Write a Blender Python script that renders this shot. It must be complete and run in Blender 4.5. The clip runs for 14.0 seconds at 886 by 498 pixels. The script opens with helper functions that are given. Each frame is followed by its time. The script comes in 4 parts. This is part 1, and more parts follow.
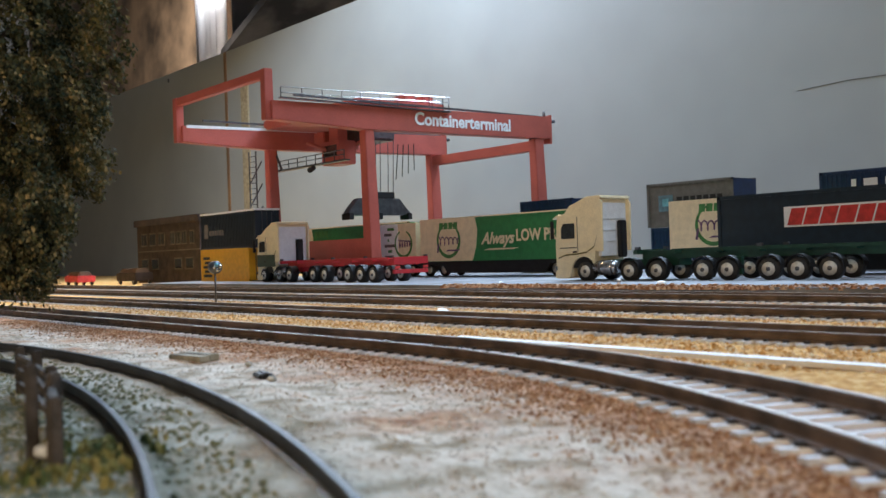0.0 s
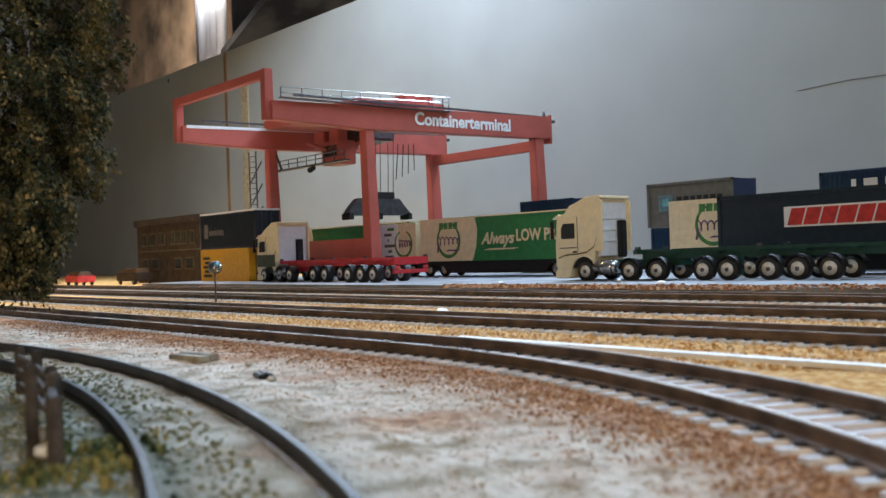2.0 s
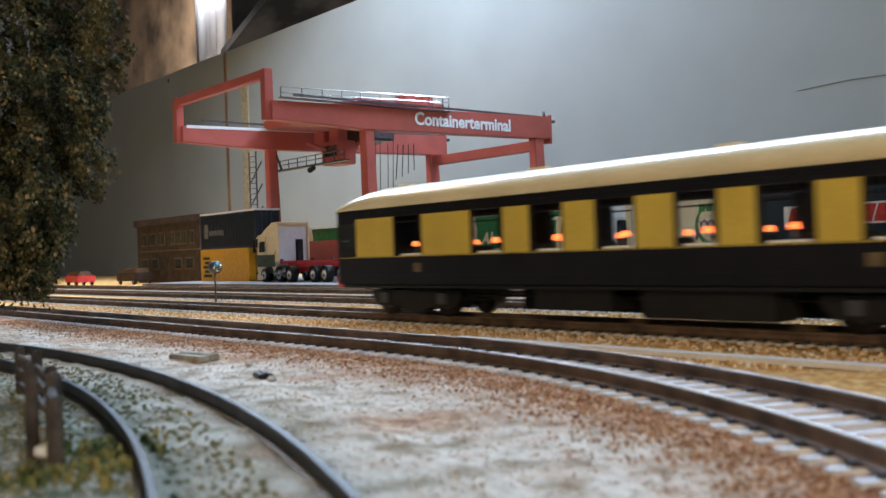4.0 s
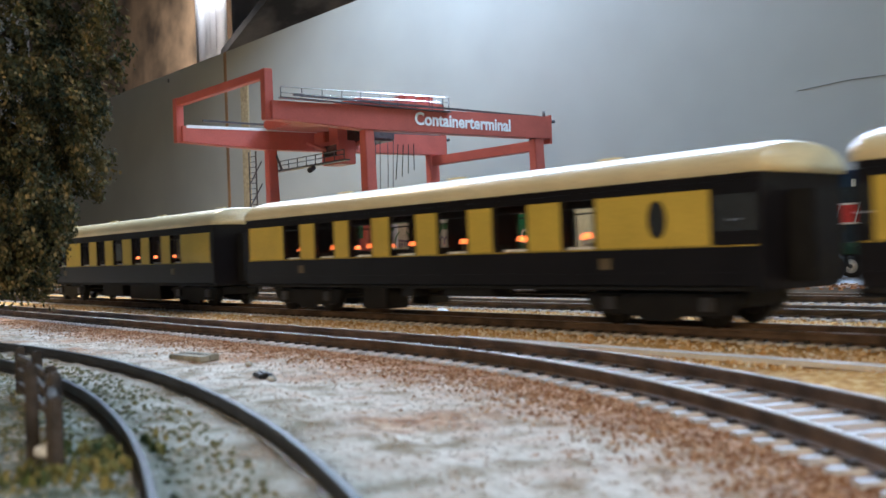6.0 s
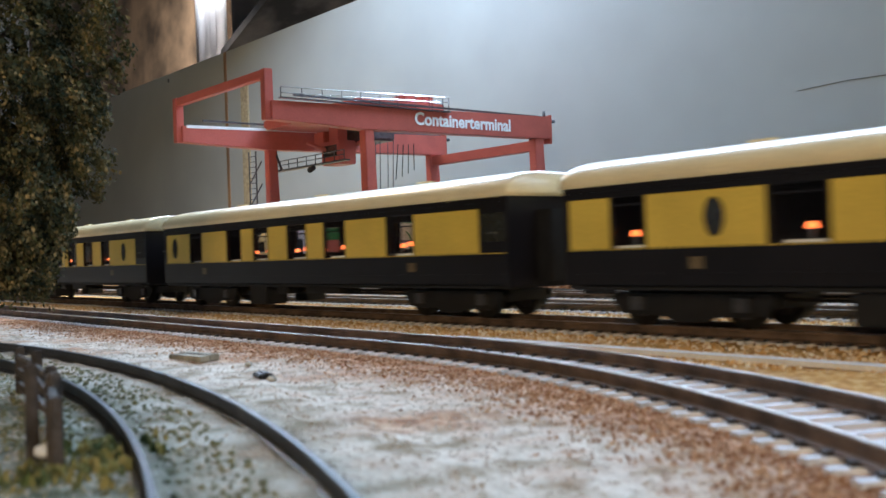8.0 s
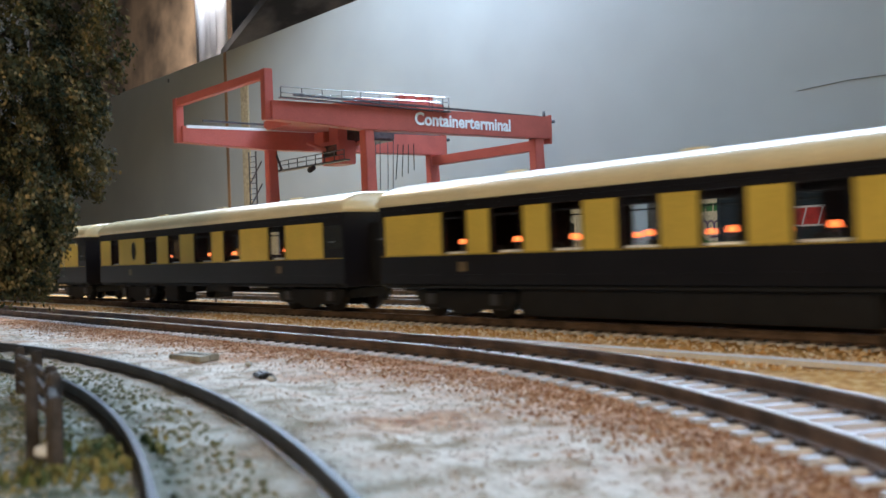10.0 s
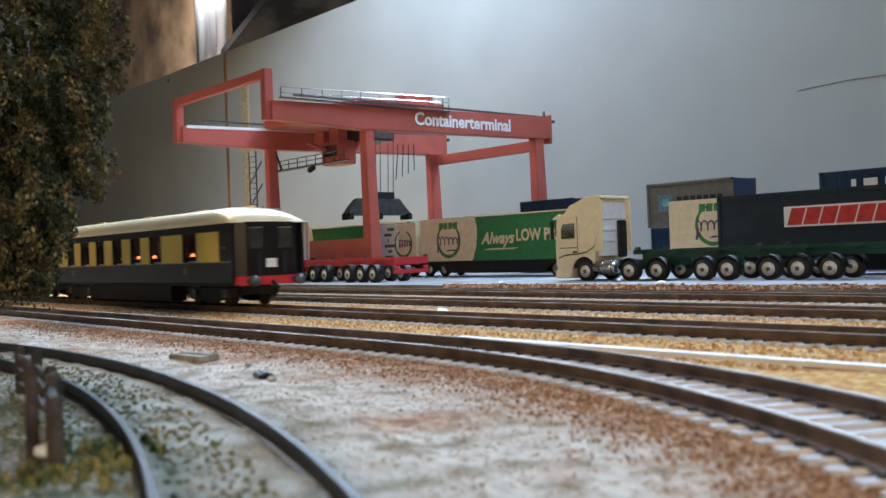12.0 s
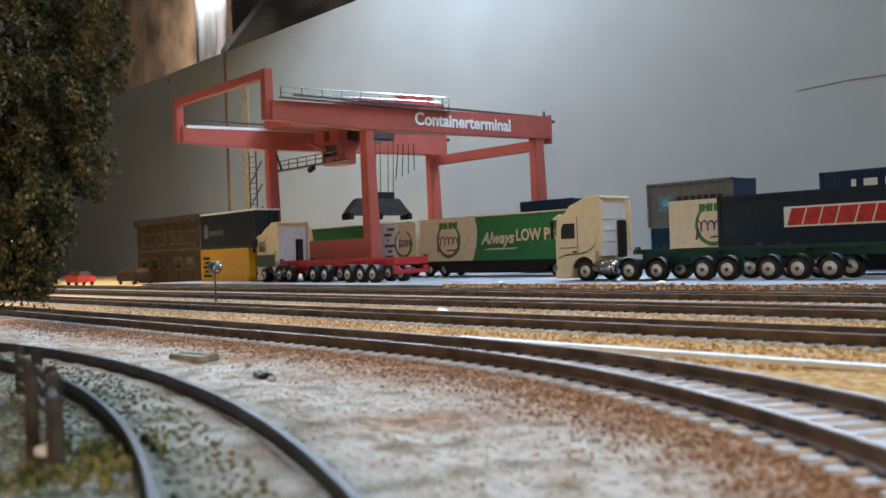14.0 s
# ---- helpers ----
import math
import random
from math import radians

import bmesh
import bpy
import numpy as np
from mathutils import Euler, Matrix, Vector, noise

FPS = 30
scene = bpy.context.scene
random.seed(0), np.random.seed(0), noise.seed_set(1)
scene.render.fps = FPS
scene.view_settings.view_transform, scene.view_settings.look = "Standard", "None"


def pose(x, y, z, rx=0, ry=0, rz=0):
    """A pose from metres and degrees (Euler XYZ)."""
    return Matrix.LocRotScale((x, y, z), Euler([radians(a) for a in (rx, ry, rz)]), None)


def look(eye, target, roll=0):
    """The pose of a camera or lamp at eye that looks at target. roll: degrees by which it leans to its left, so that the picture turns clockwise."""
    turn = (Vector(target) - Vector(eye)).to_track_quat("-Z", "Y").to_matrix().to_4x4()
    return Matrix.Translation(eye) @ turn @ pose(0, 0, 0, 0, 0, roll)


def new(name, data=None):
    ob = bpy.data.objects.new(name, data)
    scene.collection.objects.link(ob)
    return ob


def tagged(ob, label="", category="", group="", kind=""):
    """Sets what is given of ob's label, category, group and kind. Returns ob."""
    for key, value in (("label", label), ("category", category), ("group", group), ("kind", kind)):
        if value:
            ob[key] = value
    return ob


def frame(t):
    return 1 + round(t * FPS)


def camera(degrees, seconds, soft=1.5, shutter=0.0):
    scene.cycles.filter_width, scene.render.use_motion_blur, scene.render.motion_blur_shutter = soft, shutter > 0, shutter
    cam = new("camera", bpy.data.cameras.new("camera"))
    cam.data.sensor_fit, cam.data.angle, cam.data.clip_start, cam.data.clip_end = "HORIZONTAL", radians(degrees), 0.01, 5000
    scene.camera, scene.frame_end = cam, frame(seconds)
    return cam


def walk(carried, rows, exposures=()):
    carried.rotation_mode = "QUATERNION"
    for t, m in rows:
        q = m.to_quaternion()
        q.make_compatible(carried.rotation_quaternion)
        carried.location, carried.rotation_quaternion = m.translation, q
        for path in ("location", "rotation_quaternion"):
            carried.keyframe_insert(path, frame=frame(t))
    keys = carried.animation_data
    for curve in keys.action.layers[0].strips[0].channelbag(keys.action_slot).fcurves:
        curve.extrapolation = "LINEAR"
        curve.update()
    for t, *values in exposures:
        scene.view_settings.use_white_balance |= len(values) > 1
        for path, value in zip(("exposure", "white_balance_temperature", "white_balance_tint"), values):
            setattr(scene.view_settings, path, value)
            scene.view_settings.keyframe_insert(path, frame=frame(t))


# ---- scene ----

# A model railway in 4 mm scale. All building sizes are in millimetres: x along the tracks, y across them, z up.
MM = 0.001
EYE = (0.0, 0.0, 0.0247)
cam = camera(49.51, 14.0, soft=1.5, shutter=0.5)
AIM = look(EYE, (EYE[0] - 0.76868, EYE[1] + 0.63964, EYE[2] + 0.00388), -2.005)
cam.data.dof.use_dof, cam.data.dof.focus_distance, cam.data.dof.aperture_fstop = True, 0.65, 50.0
walk(cam, [(0.0, AIM), (14.0, AIM)], [(0.0, 0.04, 5560, 8), (2.7, 0.04, 5560, 8), (5.3, 0.14, 5300, 8), (11.0, 0.16, 5300, 8), (13.2, 0.06, 5560, 8), (14.0, 0.04, 5560, 8)])

# ---- light ----
world = bpy.data.worlds.new("room_air")
scene.world = world
world.use_nodes = True
world.node_tree.nodes["Background"].inputs[0].default_value = (0.55, 0.62, 0.72, 1)
world.node_tree.nodes["Background"].inputs[1].default_value = 0.25


def area_lamp(name, eye, target, sx, sy, watts, colour):
    data = bpy.data.lights.new(name, "AREA")
    data.shape, data.size, data.size_y, data.energy, data.color = "RECTANGLE", sx, sy, watts, colour
    ob = new(name, data)
    ob.matrix_world = look(eye, target)
    return ob


area_lamp("tube_light", (-0.80, 0.70, 0.61), (-0.62, 0.36, 0.0), 1.20, 0.05, 17.2, (0.76, 0.88, 1.0))
area_lamp("bulb_light", (-1.10, 0.36, 0.62), (-0.85, 0.30, 0.0), 0.12, 0.12, 2.8, (1.0, 0.66, 0.30))
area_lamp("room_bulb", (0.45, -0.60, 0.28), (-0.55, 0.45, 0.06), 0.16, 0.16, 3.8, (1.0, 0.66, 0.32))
# unseen fill from the right, added to brighten faces turned that way
area_lamp("right_fill_light", (0.55, 0.42, 1.30), (-0.35, 0.30, 0.0), 0.9, 0.5, 7.6, (0.78, 0.90, 1.0))
area_lamp("window_light", (-2.36, 1.10, 0.85), (-2.50, 1.26, 0.60), 0.16, 0.16, 11.0, (1.0, 0.97, 0.93))
scene.view_settings.exposure = 0.0


# ---- materials ----
def material(name, base, rough=0.6, metal=0.0, vary=0.12, scale=200.0, bump=0.0, fine=1500.0, spec=0.5, second=None, per_object=0.0):
    m = bpy.data.materials.new(name)
    m.use_nodes = True
    t = m.node_tree
    b = t.nodes["Principled BSDF"]
    b.inputs["Roughness"].default_value, b.inputs["Metallic"].default_value = rough, metal
    b.inputs["Specular IOR Level"].default_value = spec
    co = t.nodes.new("ShaderNodeTexCoord")
    n1 = t.nodes.new("ShaderNodeTexNoise")
    n1.inputs["Scale"].default_value, n1.inputs["Detail"].default_value = scale, 6
    t.links.new(co.outputs["Object"], n1.inputs["Vector"])
    n2 = t.nodes.new("ShaderNodeTexNoise")
    n2.inputs["Scale"].default_value, n2.inputs["Detail"].default_value = fine, 3
    t.links.new(co.outputs["Object"], n2.inputs["Vector"])
    ramp = t.nodes.new("ShaderNodeValToRGB")
    c2 = second if second else tuple(c * (1 - 2.2 * vary) for c in base)
    c1 = base if second else tuple(min(1, c * (1 + vary)) for c in base)
    ramp.color_ramp.elements[0].position, ramp.color_ramp.elements[1].position = 0.36, 0.64
    ramp.color_ramp.elements[0].color, ramp.color_ramp.elements[1].color = (*c2, 1), (*c1, 1)
    t.links.new(n1.outputs["Fac"], ramp.inputs["Fac"])
    mix = t.nodes.new("ShaderNodeMix")
    mix.data_type, mix.blend_type = "RGBA", "MULTIPLY"
    mix.inputs["Factor"].default_value = 0.35
    t.links.new(ramp.outputs["Color"], mix.inputs["A"])
    t.links.new(n2.outputs["Fac"], mix.inputs["B"])
    out = mix.outputs["Result"]
    gain = t.nodes.new("ShaderNodeMix")
    gain.data_type, gain.blend_type = "RGBA", "MULTIPLY"
    gain.inputs["Factor"].default_value = 1.0
    gain.inputs["B"].default_value = (1.2, 1.2, 1.2, 1)
    t.links.new(out, gain.inputs["A"])
    out = gain.outputs["Result"]
    if per_object:
        info = t.nodes.new("ShaderNodeObjectInfo")
        mr = t.nodes.new("ShaderNodeMapRange")
        mr.inputs["To Min"].default_value, mr.inputs["To Max"].default_value = 1 - per_object, 1 + per_object
        t.links.new(info.outputs["Random"], mr.inputs["Value"])
        hs = t.nodes.new("ShaderNodeHueSaturation")
        t.links.new(mr.outputs["Result"], hs.inputs["Value"])
        t.links.new(out, hs.inputs["Color"])
        out = hs.outputs["Color"]
    t.links.new(out, b.inputs["Base Color"])
    if bump:
        bp = t.nodes.new("ShaderNodeBump")
        bp.inputs["Strength"].default_value, bp.inputs["Distance"].default_value = bump, 0.0006
        t.links.new(n2.outputs["Fac"], bp.inputs["Height"])
        t.links.new(bp.outputs["Normal"], b.inputs["Normal"])
    return m


RED = material("crane_red", (0.42, 0.10, 0.075), 0.42, vary=0.05, scale=40, fine=900)
LORRY_RED = material("lorry_red", (0.50, 0.03, 0.04), 0.35, vary=0.05)
STEEL = material("rail_steel", (0.50, 0.46, 0.42), 0.36, 0.9, vary=0.15, scale=120)
RAIL_BROWN = material("rail_side", (0.12, 0.078, 0.05), 0.6, vary=0.25, scale=150)
# dark glossy sleepers: their bright sheen is put into a near-white base colour
SLEEPER_SHEEN = material("sleeper_plastic", (0.80, 0.82, 0.87), 0.26, vary=0.14, spec=1.0, per_object=0.2)
YARD = material("yard_paving", (0.19, 0.195, 0.21), 0.6, vary=0.2, scale=25, bump=0.2)
WALL = material("painted_board", (0.33, 0.352, 0.348), 0.62, vary=0.03, scale=3, fine=7)
ROOM = material("room_plaster", (0.45, 0.43, 0.40), 0.9, vary=0.08, scale=3)
TIMBER = material("brown_timber", (0.22, 0.13, 0.065), 0.6, vary=0.3, scale=9)
FELT = material("roof_felt", (0.28, 0.21, 0.15), 0.8, vary=0.35, scale=7)
PALE = material("pale_plastic", (0.75, 0.70, 0.66), 0.3, vary=0.05, scale=5)
BLACK = material("black_plastic", (0.008, 0.008, 0.009), 0.6, vary=0.2)
TYRE = material("tyre_rubber", (0.018, 0.018, 0.019), 0.7)
RIM = material("wheel_rim", (0.60, 0.58, 0.53), 0.42, 0.0, vary=0.15)
CREAM = material("lorry_cream", (0.86, 0.75, 0.50), 0.32, vary=0.03)
WHITE = material("white_plastic", (0.80, 0.81, 0.83), 0.4, vary=0.03)
GREEN = material("container_green", (0.035, 0.20, 0.065), 0.4, vary=0.06)
DARKGREEN = material("lorry_green", (0.015, 0.055, 0.035), 0.35)
BOX_CREAM = material("container_cream", (0.76, 0.64, 0.43), 0.42, vary=0.04)
NAVY = material("container_navy", (0.011, 0.021, 0.036), 0.38, vary=0.1)
BLUE = material("container_blue", (0.012, 0.028, 0.085), 0.4, vary=0.1)
GREY = material("container_grey", (0.13, 0.118, 0.112), 0.6, vary=0.08)
EMBLEM = material("emblem_faded_blue", (0.12, 0.20, 0.25), 0.6)
PALEBLUE = material("emblem_blue", (0.18, 0.42, 0.52), 0.5)
YELLOW = material("container_yellow", (0.78, 0.40, 0.012), 0.42, vary=0.05)
UMBER = material("coach_umber", (0.010, 0.0085, 0.010), 0.34, vary=0.1, scale=60, spec=0.28)
COACH_CREAM = material("coach_cream", (0.68, 0.50, 0.065), 0.35, vary=0.04, scale=60)
ROOF = material("coach_roof", (0.82, 0.71, 0.43), 0.26, vary=0.04, scale=60)
PURPLE = material("print_purple", (0.14, 0.07, 0.16), 0.5)
PRINT_GREEN = material("print_green", (0.06, 0.20, 0.05), 0.5)
PRINT_RED = material("print_red", (0.55, 0.04, 0.035), 0.5)
FRAME_PALE = material("weathered_cream", (0.11, 0.095, 0.065), 0.8, vary=0.2)
BRICK = material("brick_brown", (0.040, 0.025, 0.018), 0.85, vary=0.25, scale=90, bump=0.4)
SLAB = material("grey_timber", (0.30, 0.28, 0.22), 0.85, vary=0.25, bump=0.4)
FENCE_WOOD = material("fence_wood", (0.085, 0.068, 0.056), 0.85, vary=0.3, bump=0.4)
BARK = material("bark", (0.06, 0.045, 0.03), 0.9, bump=0.6)
STONE_PALE = material("pale_chippings", (0.46, 0.44, 0.38), 0.9, vary=0.3, scale=700)
STONE_TAN = material("tan_ballast", (0.42, 0.30, 0.16), 0.9, vary=0.3, scale=700)
STONE_BROWN = material("brown_scatter", (0.24, 0.115, 0.055), 0.95, vary=0.3, scale=700)
MOSS = material("moss_scatter", (0.10, 0.11, 0.035), 0.95, vary=0.3, scale=700)
TRIM_GOLD = material("stripe_olive", (0.16, 0.13, 0.035), 0.4)
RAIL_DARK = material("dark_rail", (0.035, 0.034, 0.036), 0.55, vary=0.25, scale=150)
CREST = material("faded_gold", (0.16, 0.12, 0.06), 0.5)
CHROME = material("bright_metal", (0.6, 0.6, 0.62), 0.2, 0.9)
GUNMETAL = material("gunmetal", (0.10, 0.10, 0.11), 0.4, 0.5)


def island_material(name, colours, rough=0.95, patch=0.0):
    """Small loose pieces: each island takes its own colour from the ramp."""
    m = bpy.data.materials.new(name)
    m.use_nodes = True
    t = m.node_tree
    b = t.nodes["Principled BSDF"]
    b.inputs["Roughness"].default_value = rough
    b.inputs["Specular IOR Level"].default_value = 0.25
    g = t.nodes.new("ShaderNodeNewGeometry")
    r = t.nodes.new("ShaderNodeValToRGB")
    el = r.color_ramp.elements
    for i, c in enumerate(colours):
        e = el[i] if i < 2 else el.new(0.5)
        e.color = (*c, 1)
    for i, e in enumerate(list(el)):
        e.position = i / max(1, len(colours) - 1)
    t.links.new(g.outputs["Random Per Island"], r.inputs["Fac"])
    out = r.outputs["Color"]
    if patch:
        co = t.nodes.new("ShaderNodeTexCoord")
        nz = t.nodes.new("ShaderNodeTexNoise")
        nz.inputs["Scale"].default_value = patch
        t.links.new(co.outputs["Object"], nz.inputs["Vector"])
        pr = t.nodes.new("ShaderNodeValToRGB")
        pr.color_ramp.elements[0].position, pr.color_ramp.elements[1].position = 0.40, 0.62
        pr.color_ramp.elements[0].color, pr.color_ramp.elements[1].color = (0.30, 0.36, 0.34, 1), (1.25, 1.08, 0.80, 1)
        t.links.new(nz.outputs["Fac"], pr.inputs["Fac"])
        mx = t.nodes.new("ShaderNodeMix")
        mx.data_type, mx.blend_type = "RGBA", "MULTIPLY"
        mx.inputs["Factor"].default_value = 1.0
        t.links.new(out, mx.inputs["A"])
        t.links.new(pr.outputs["Color"], mx.inputs["B"])
        out = mx.outputs["Result"]
    t.links.new(out, b.inputs["Base Color"])
    return m


LEAF = island_material("leaf_foam", [(0.05, 0.058, 0.026), (0.14, 0.12, 0.055), (0.075, 0.085, 0.042), (0.30, 0.25, 0.14), (0.05, 0.075, 0.058)], patch=120.0)
PALE_MIX = island_material("pale_mix", [(0.50, 0.44, 0.35), (0.60, 0.57, 0.51), (0.56, 0.53, 0.46), (0.44, 0.35, 0.26), (0.68, 0.66, 0.62), (0.54, 0.48, 0.40)])
TAN_MIX = island_material("tan_mix", [(0.74, 0.54, 0.28), (0.46, 0.26, 0.09), (0.84, 0.76, 0.60), (0.62, 0.39, 0.15)])
BROWN_MIX = island_material("brown_mix", [(0.30, 0.145, 0.07), (0.46, 0.26, 0.14), (0.24, 0.12, 0.06), (0.60, 0.44, 0.30)])
GREEN_MIX = island_material("moss_mix", [(0.20, 0.21, 0.13), (0.30, 0.28, 0.15), (0.14, 0.15, 0.09)])


def glow(name, colour, strength):
    m = bpy.data.materials.new(name)
    m.use_nodes = True
    b = m.node_tree.nodes["Principled BSDF"]
    b.inputs["Base Color"].default_value = (*colour, 1)
    b.inputs["Emission Color"].default_value = (*colour, 1)
    b.inputs["Emission Strength"].default_value = strength
    return m


LAMP_GLOW = glow("table_lamp_glow", (1.0, 0.17, 0.03), 3.2)


def glass_material(name, tint=(0.9, 0.92, 0.92)):
    m = bpy.data.materials.new(name)
    m.use_nodes = True
    b = m.node_tree.nodes["Principled BSDF"]
    b.inputs["Base Color"].default_value = (*tint, 1)
    b.inputs["Roughness"].default_value = 0.02
    b.inputs["Transmission Weight"].default_value = 1.0
    b.inputs["IOR"].default_value = 1.15
    return m


GLASS = glass_material("window_glass")
DARK_GLASS = material("dark_glass", (0.03, 0.032, 0.03), 0.1, spec=0.8)


def ground_material():
    """Sand, scatter and moss: bands that follow the tracks, broken up by noise."""
    m = bpy.data.materials.new("layout_ground")
    m.use_nodes = True
    t = m.node_tree
    b = t.nodes["Principled BSDF"]
    b.inputs["Roughness"].default_value = 0.95
    b.inputs["Specular IOR Level"].default_value = 0.2
    co = t.nodes.new("ShaderNodeTexCoord")
    sep = t.nodes.new("ShaderNodeSeparateXYZ")
    t.links.new(co.outputs["Object"], sep.inputs[0])

    def math_node(op, a, c):
        nd = t.nodes.new("ShaderNodeMath")
        nd.operation = op
        for i, v in enumerate((a, c)):
            if isinstance(v, (int, float)):
                nd.inputs[i].default_value = v
            else:
                t.links.new(v, nd.inputs[i])
        return nd.outputs[0]

    def noise_node(scale, detail=6):
        nd = t.nodes.new("ShaderNodeTexNoise")
        nd.inputs["Scale"].default_value, nd.inputs["Detail"].default_value = scale, detail
        t.links.new(co.outputs["Object"], nd.inputs["Vector"])
        return nd.outputs["Fac"]

    def ramp(fac, stops):
        nd = t.nodes.new("ShaderNodeValToRGB")
        el = nd.color_ramp.elements
        for i, (p, c) in enumerate(stops):
            e = el[i] if i < 2 else el.new(p)
            e.position, e.color = p, (*c, 1)
        t.links.new(fac, nd.inputs["Fac"])
        return nd.outputs["Color"]

    def mixed(fac, a, c):
        nd = t.nodes.new("ShaderNodeMix")
        nd.data_type = "RGBA"
        t.links.new(fac, nd.inputs["Factor"])
        t.links.new(a, nd.inputs["A"])
        t.links.new(c, nd.inputs["B"])
        return nd.outputs["Result"]

    def band(v, lo, hi, soft):
        up = t.nodes.new("ShaderNodeMapRange")
        up.inputs["From Min"].default_value, up.inputs["From Max"].default_value = lo - soft, lo + soft
        t.links.new(v, up.inputs["Value"])
        dn = t.nodes.new("ShaderNodeMapRange")
        dn.inputs["From Min"].default_value, dn.inputs["From Max"].default_value = hi + soft, hi - soft
        t.links.new(v, dn.inputs["Value"])
        return math_node("MULTIPLY", up.outputs[0], dn.outputs[0])

    bend = math_node("MAXIMUM", math_node("ADD", sep.outputs[0], 0.195), 0.0)
    across = math_node("ADD", sep.outputs[1], math_node("DIVIDE", math_node("MULTIPLY", bend, bend), 0.56))
    wobble = math_node("MULTIPLY", math_node("SUBTRACT", noise_node(45), 0.5), 0.045)
    w = math_node("ADD", across, wobble)
    pale = ramp(noise_node(130, 7), [(0.34, (0.24, 0.19, 0.12)), (0.45, (0.48, 0.42, 0.34)), (0.56, (0.66, 0.60, 0.52)), (0.68, (0.46, 0.34, 0.25))])
    brown = ramp(noise_node(330), [(0.36, (0.20, 0.095, 0.045)), (0.5, (0.38, 0.20, 0.105)), (0.64, (0.56, 0.40, 0.27))])
    tan = ramp(noise_node(420), [(0.34, (0.40, 0.20, 0.055)), (0.50, (0.60, 0.34, 0.10)), (0.68, (0.76, 0.56, 0.28))])
    moss = ramp(noise_node(110, 7), [(0.36, (0.07, 0.075, 0.04)), (0.5, (0.22, 0.225, 0.17)), (0.64, (0.40, 0.40, 0.35))])
    rust = t.nodes.new("ShaderNodeMapRange")
    rust.inputs["From Min"].default_value, rust.inputs["From Max"].default_value = 0.50, 0.68
    rust.inputs["To Max"].default_value = 0.9
    t.links.new(noise_node(38, 5), rust.inputs["Value"])
    pale = mixed(rust.outputs[0], pale, brown)
    col = mixed(band(w, 0.119, 0.168, 0.013), pale, brown)
    col = mixed(band(w, 0.170, 2.0, 0.006), col, tan)
    col = mixed(band(w, -1.0, 0.072, 0.022), col, moss)
    t.links.new(col, b.inputs["Base Color"])
    bp = t.nodes.new("ShaderNodeBump")
    bp.inputs["Strength"].default_value, bp.inputs["Distance"].default_value = 1.0, 0.0008
    t.links.new(noise_node(700, 4), bp.inputs["Height"])
    t.links.new(bp.outputs["Normal"], b.inputs["Normal"])
    return m


GROUND = ground_material()


# ---- mesh helpers ----
def box(bm, x0, x1, y0, y1, z0, z1):
    v = [bm.verts.new(p) for p in ((x0, y0, z0), (x1, y0, z0), (x1, y1, z0), (x0, y1, z0), (x0, y0, z1), (x1, y0, z1), (x1, y1, z1), (x0, y1, z1))]
    for f in ((0, 3, 2, 1), (4, 5, 6, 7), (0, 1, 5, 4), (1, 2, 6, 5), (2, 3, 7, 6), (3, 0, 4, 7)):
        bm.faces.new([v[i] for i in f])


def rod(bm, p0, p1, r, seg=8, r2=None):
    """A round bar from p0 to p1."""
    p0, p1 = Vector(p0), Vector(p1)
    q = (p1 - p0).to_track_quat("Z", "Y")
    a, c = [], []
    for i in range(seg):
        w = Vector((math.cos(2 * math.pi * i / seg), math.sin(2 * math.pi * i / seg), 0))
        a.append(bm.verts.new(p0 + q @ (w * r)))
        c.append(bm.verts.new(p1 + q @ (w * (r if r2 is None else r2))))
    for i in range(seg):
        j = (i + 1) % seg
        bm.faces.new((a[i], a[j], c[j], c[i]))
    bm.faces.new(a[::-1])
    bm.faces.new(c)


def prism(bm, outline, axis, lo, hi):
    """An outline pushed along an axis: 'y' takes (x, z) points, 'x' takes (y, z) points, 'z' takes (x, y) points."""
    def at(p, d):
        return {"y": (p[0], d, p[1]), "x": (d, p[0], p[1]), "z": (p[0], p[1], d)}[axis]
    a = [bm.verts.new(at(p, lo)) for p in outline]
    c = [bm.verts.new(at(p, hi)) for p in outline]
    k = len(outline)
    for i in range(k):
        j = (i + 1) % k
        bm.faces.new((a[i], a[j], c[j], c[i]))
    bm.faces.new(a[::-1])
    bm.faces.new(c)
    bmesh.ops.recalc_face_normals(bm, faces=bm.faces)


def part(name, bm, mat, parent=None, label="", bevel=0.0, smooth=False):
    """Links a mesh drawn in millimetres as one object, under parent where there is one."""
    if bevel:
        bmesh.ops.bevel(bm, geom=bm.edges[:], offset=bevel, segments=2, affect="EDGES", clamp_overlap=True)
    bmesh.ops.scale(bm, vec=(MM, MM, MM), verts=bm.verts)
    me = bpy.data.meshes.new(name)
    bm.to_mesh(me)
    bm.free()
    me.materials.append(mat)
    if smooth:
        for p in me.polygons:
            p.use_smooth = True
    ob = new(name, me)
    if parent:
        ob.parent = parent
    if label:
        ob["label"] = label
    return ob


def block(name, mat, x0, x1, y0, y1, z0, z1, parent=None, label="", bevel=0.0):
    bm = bmesh.new()
    box(bm, x0, x1, y0, y1, z0, z1)
    return part(name, bm, mat, parent, label, bevel)


def bar(name, mat, p0, p1, r, parent=None, label="", seg=8, r2=None):
    bm = bmesh.new()
    rod(bm, p0, p1, r, seg, r2)
    return part(name, bm, mat, parent, label, smooth=seg > 6)


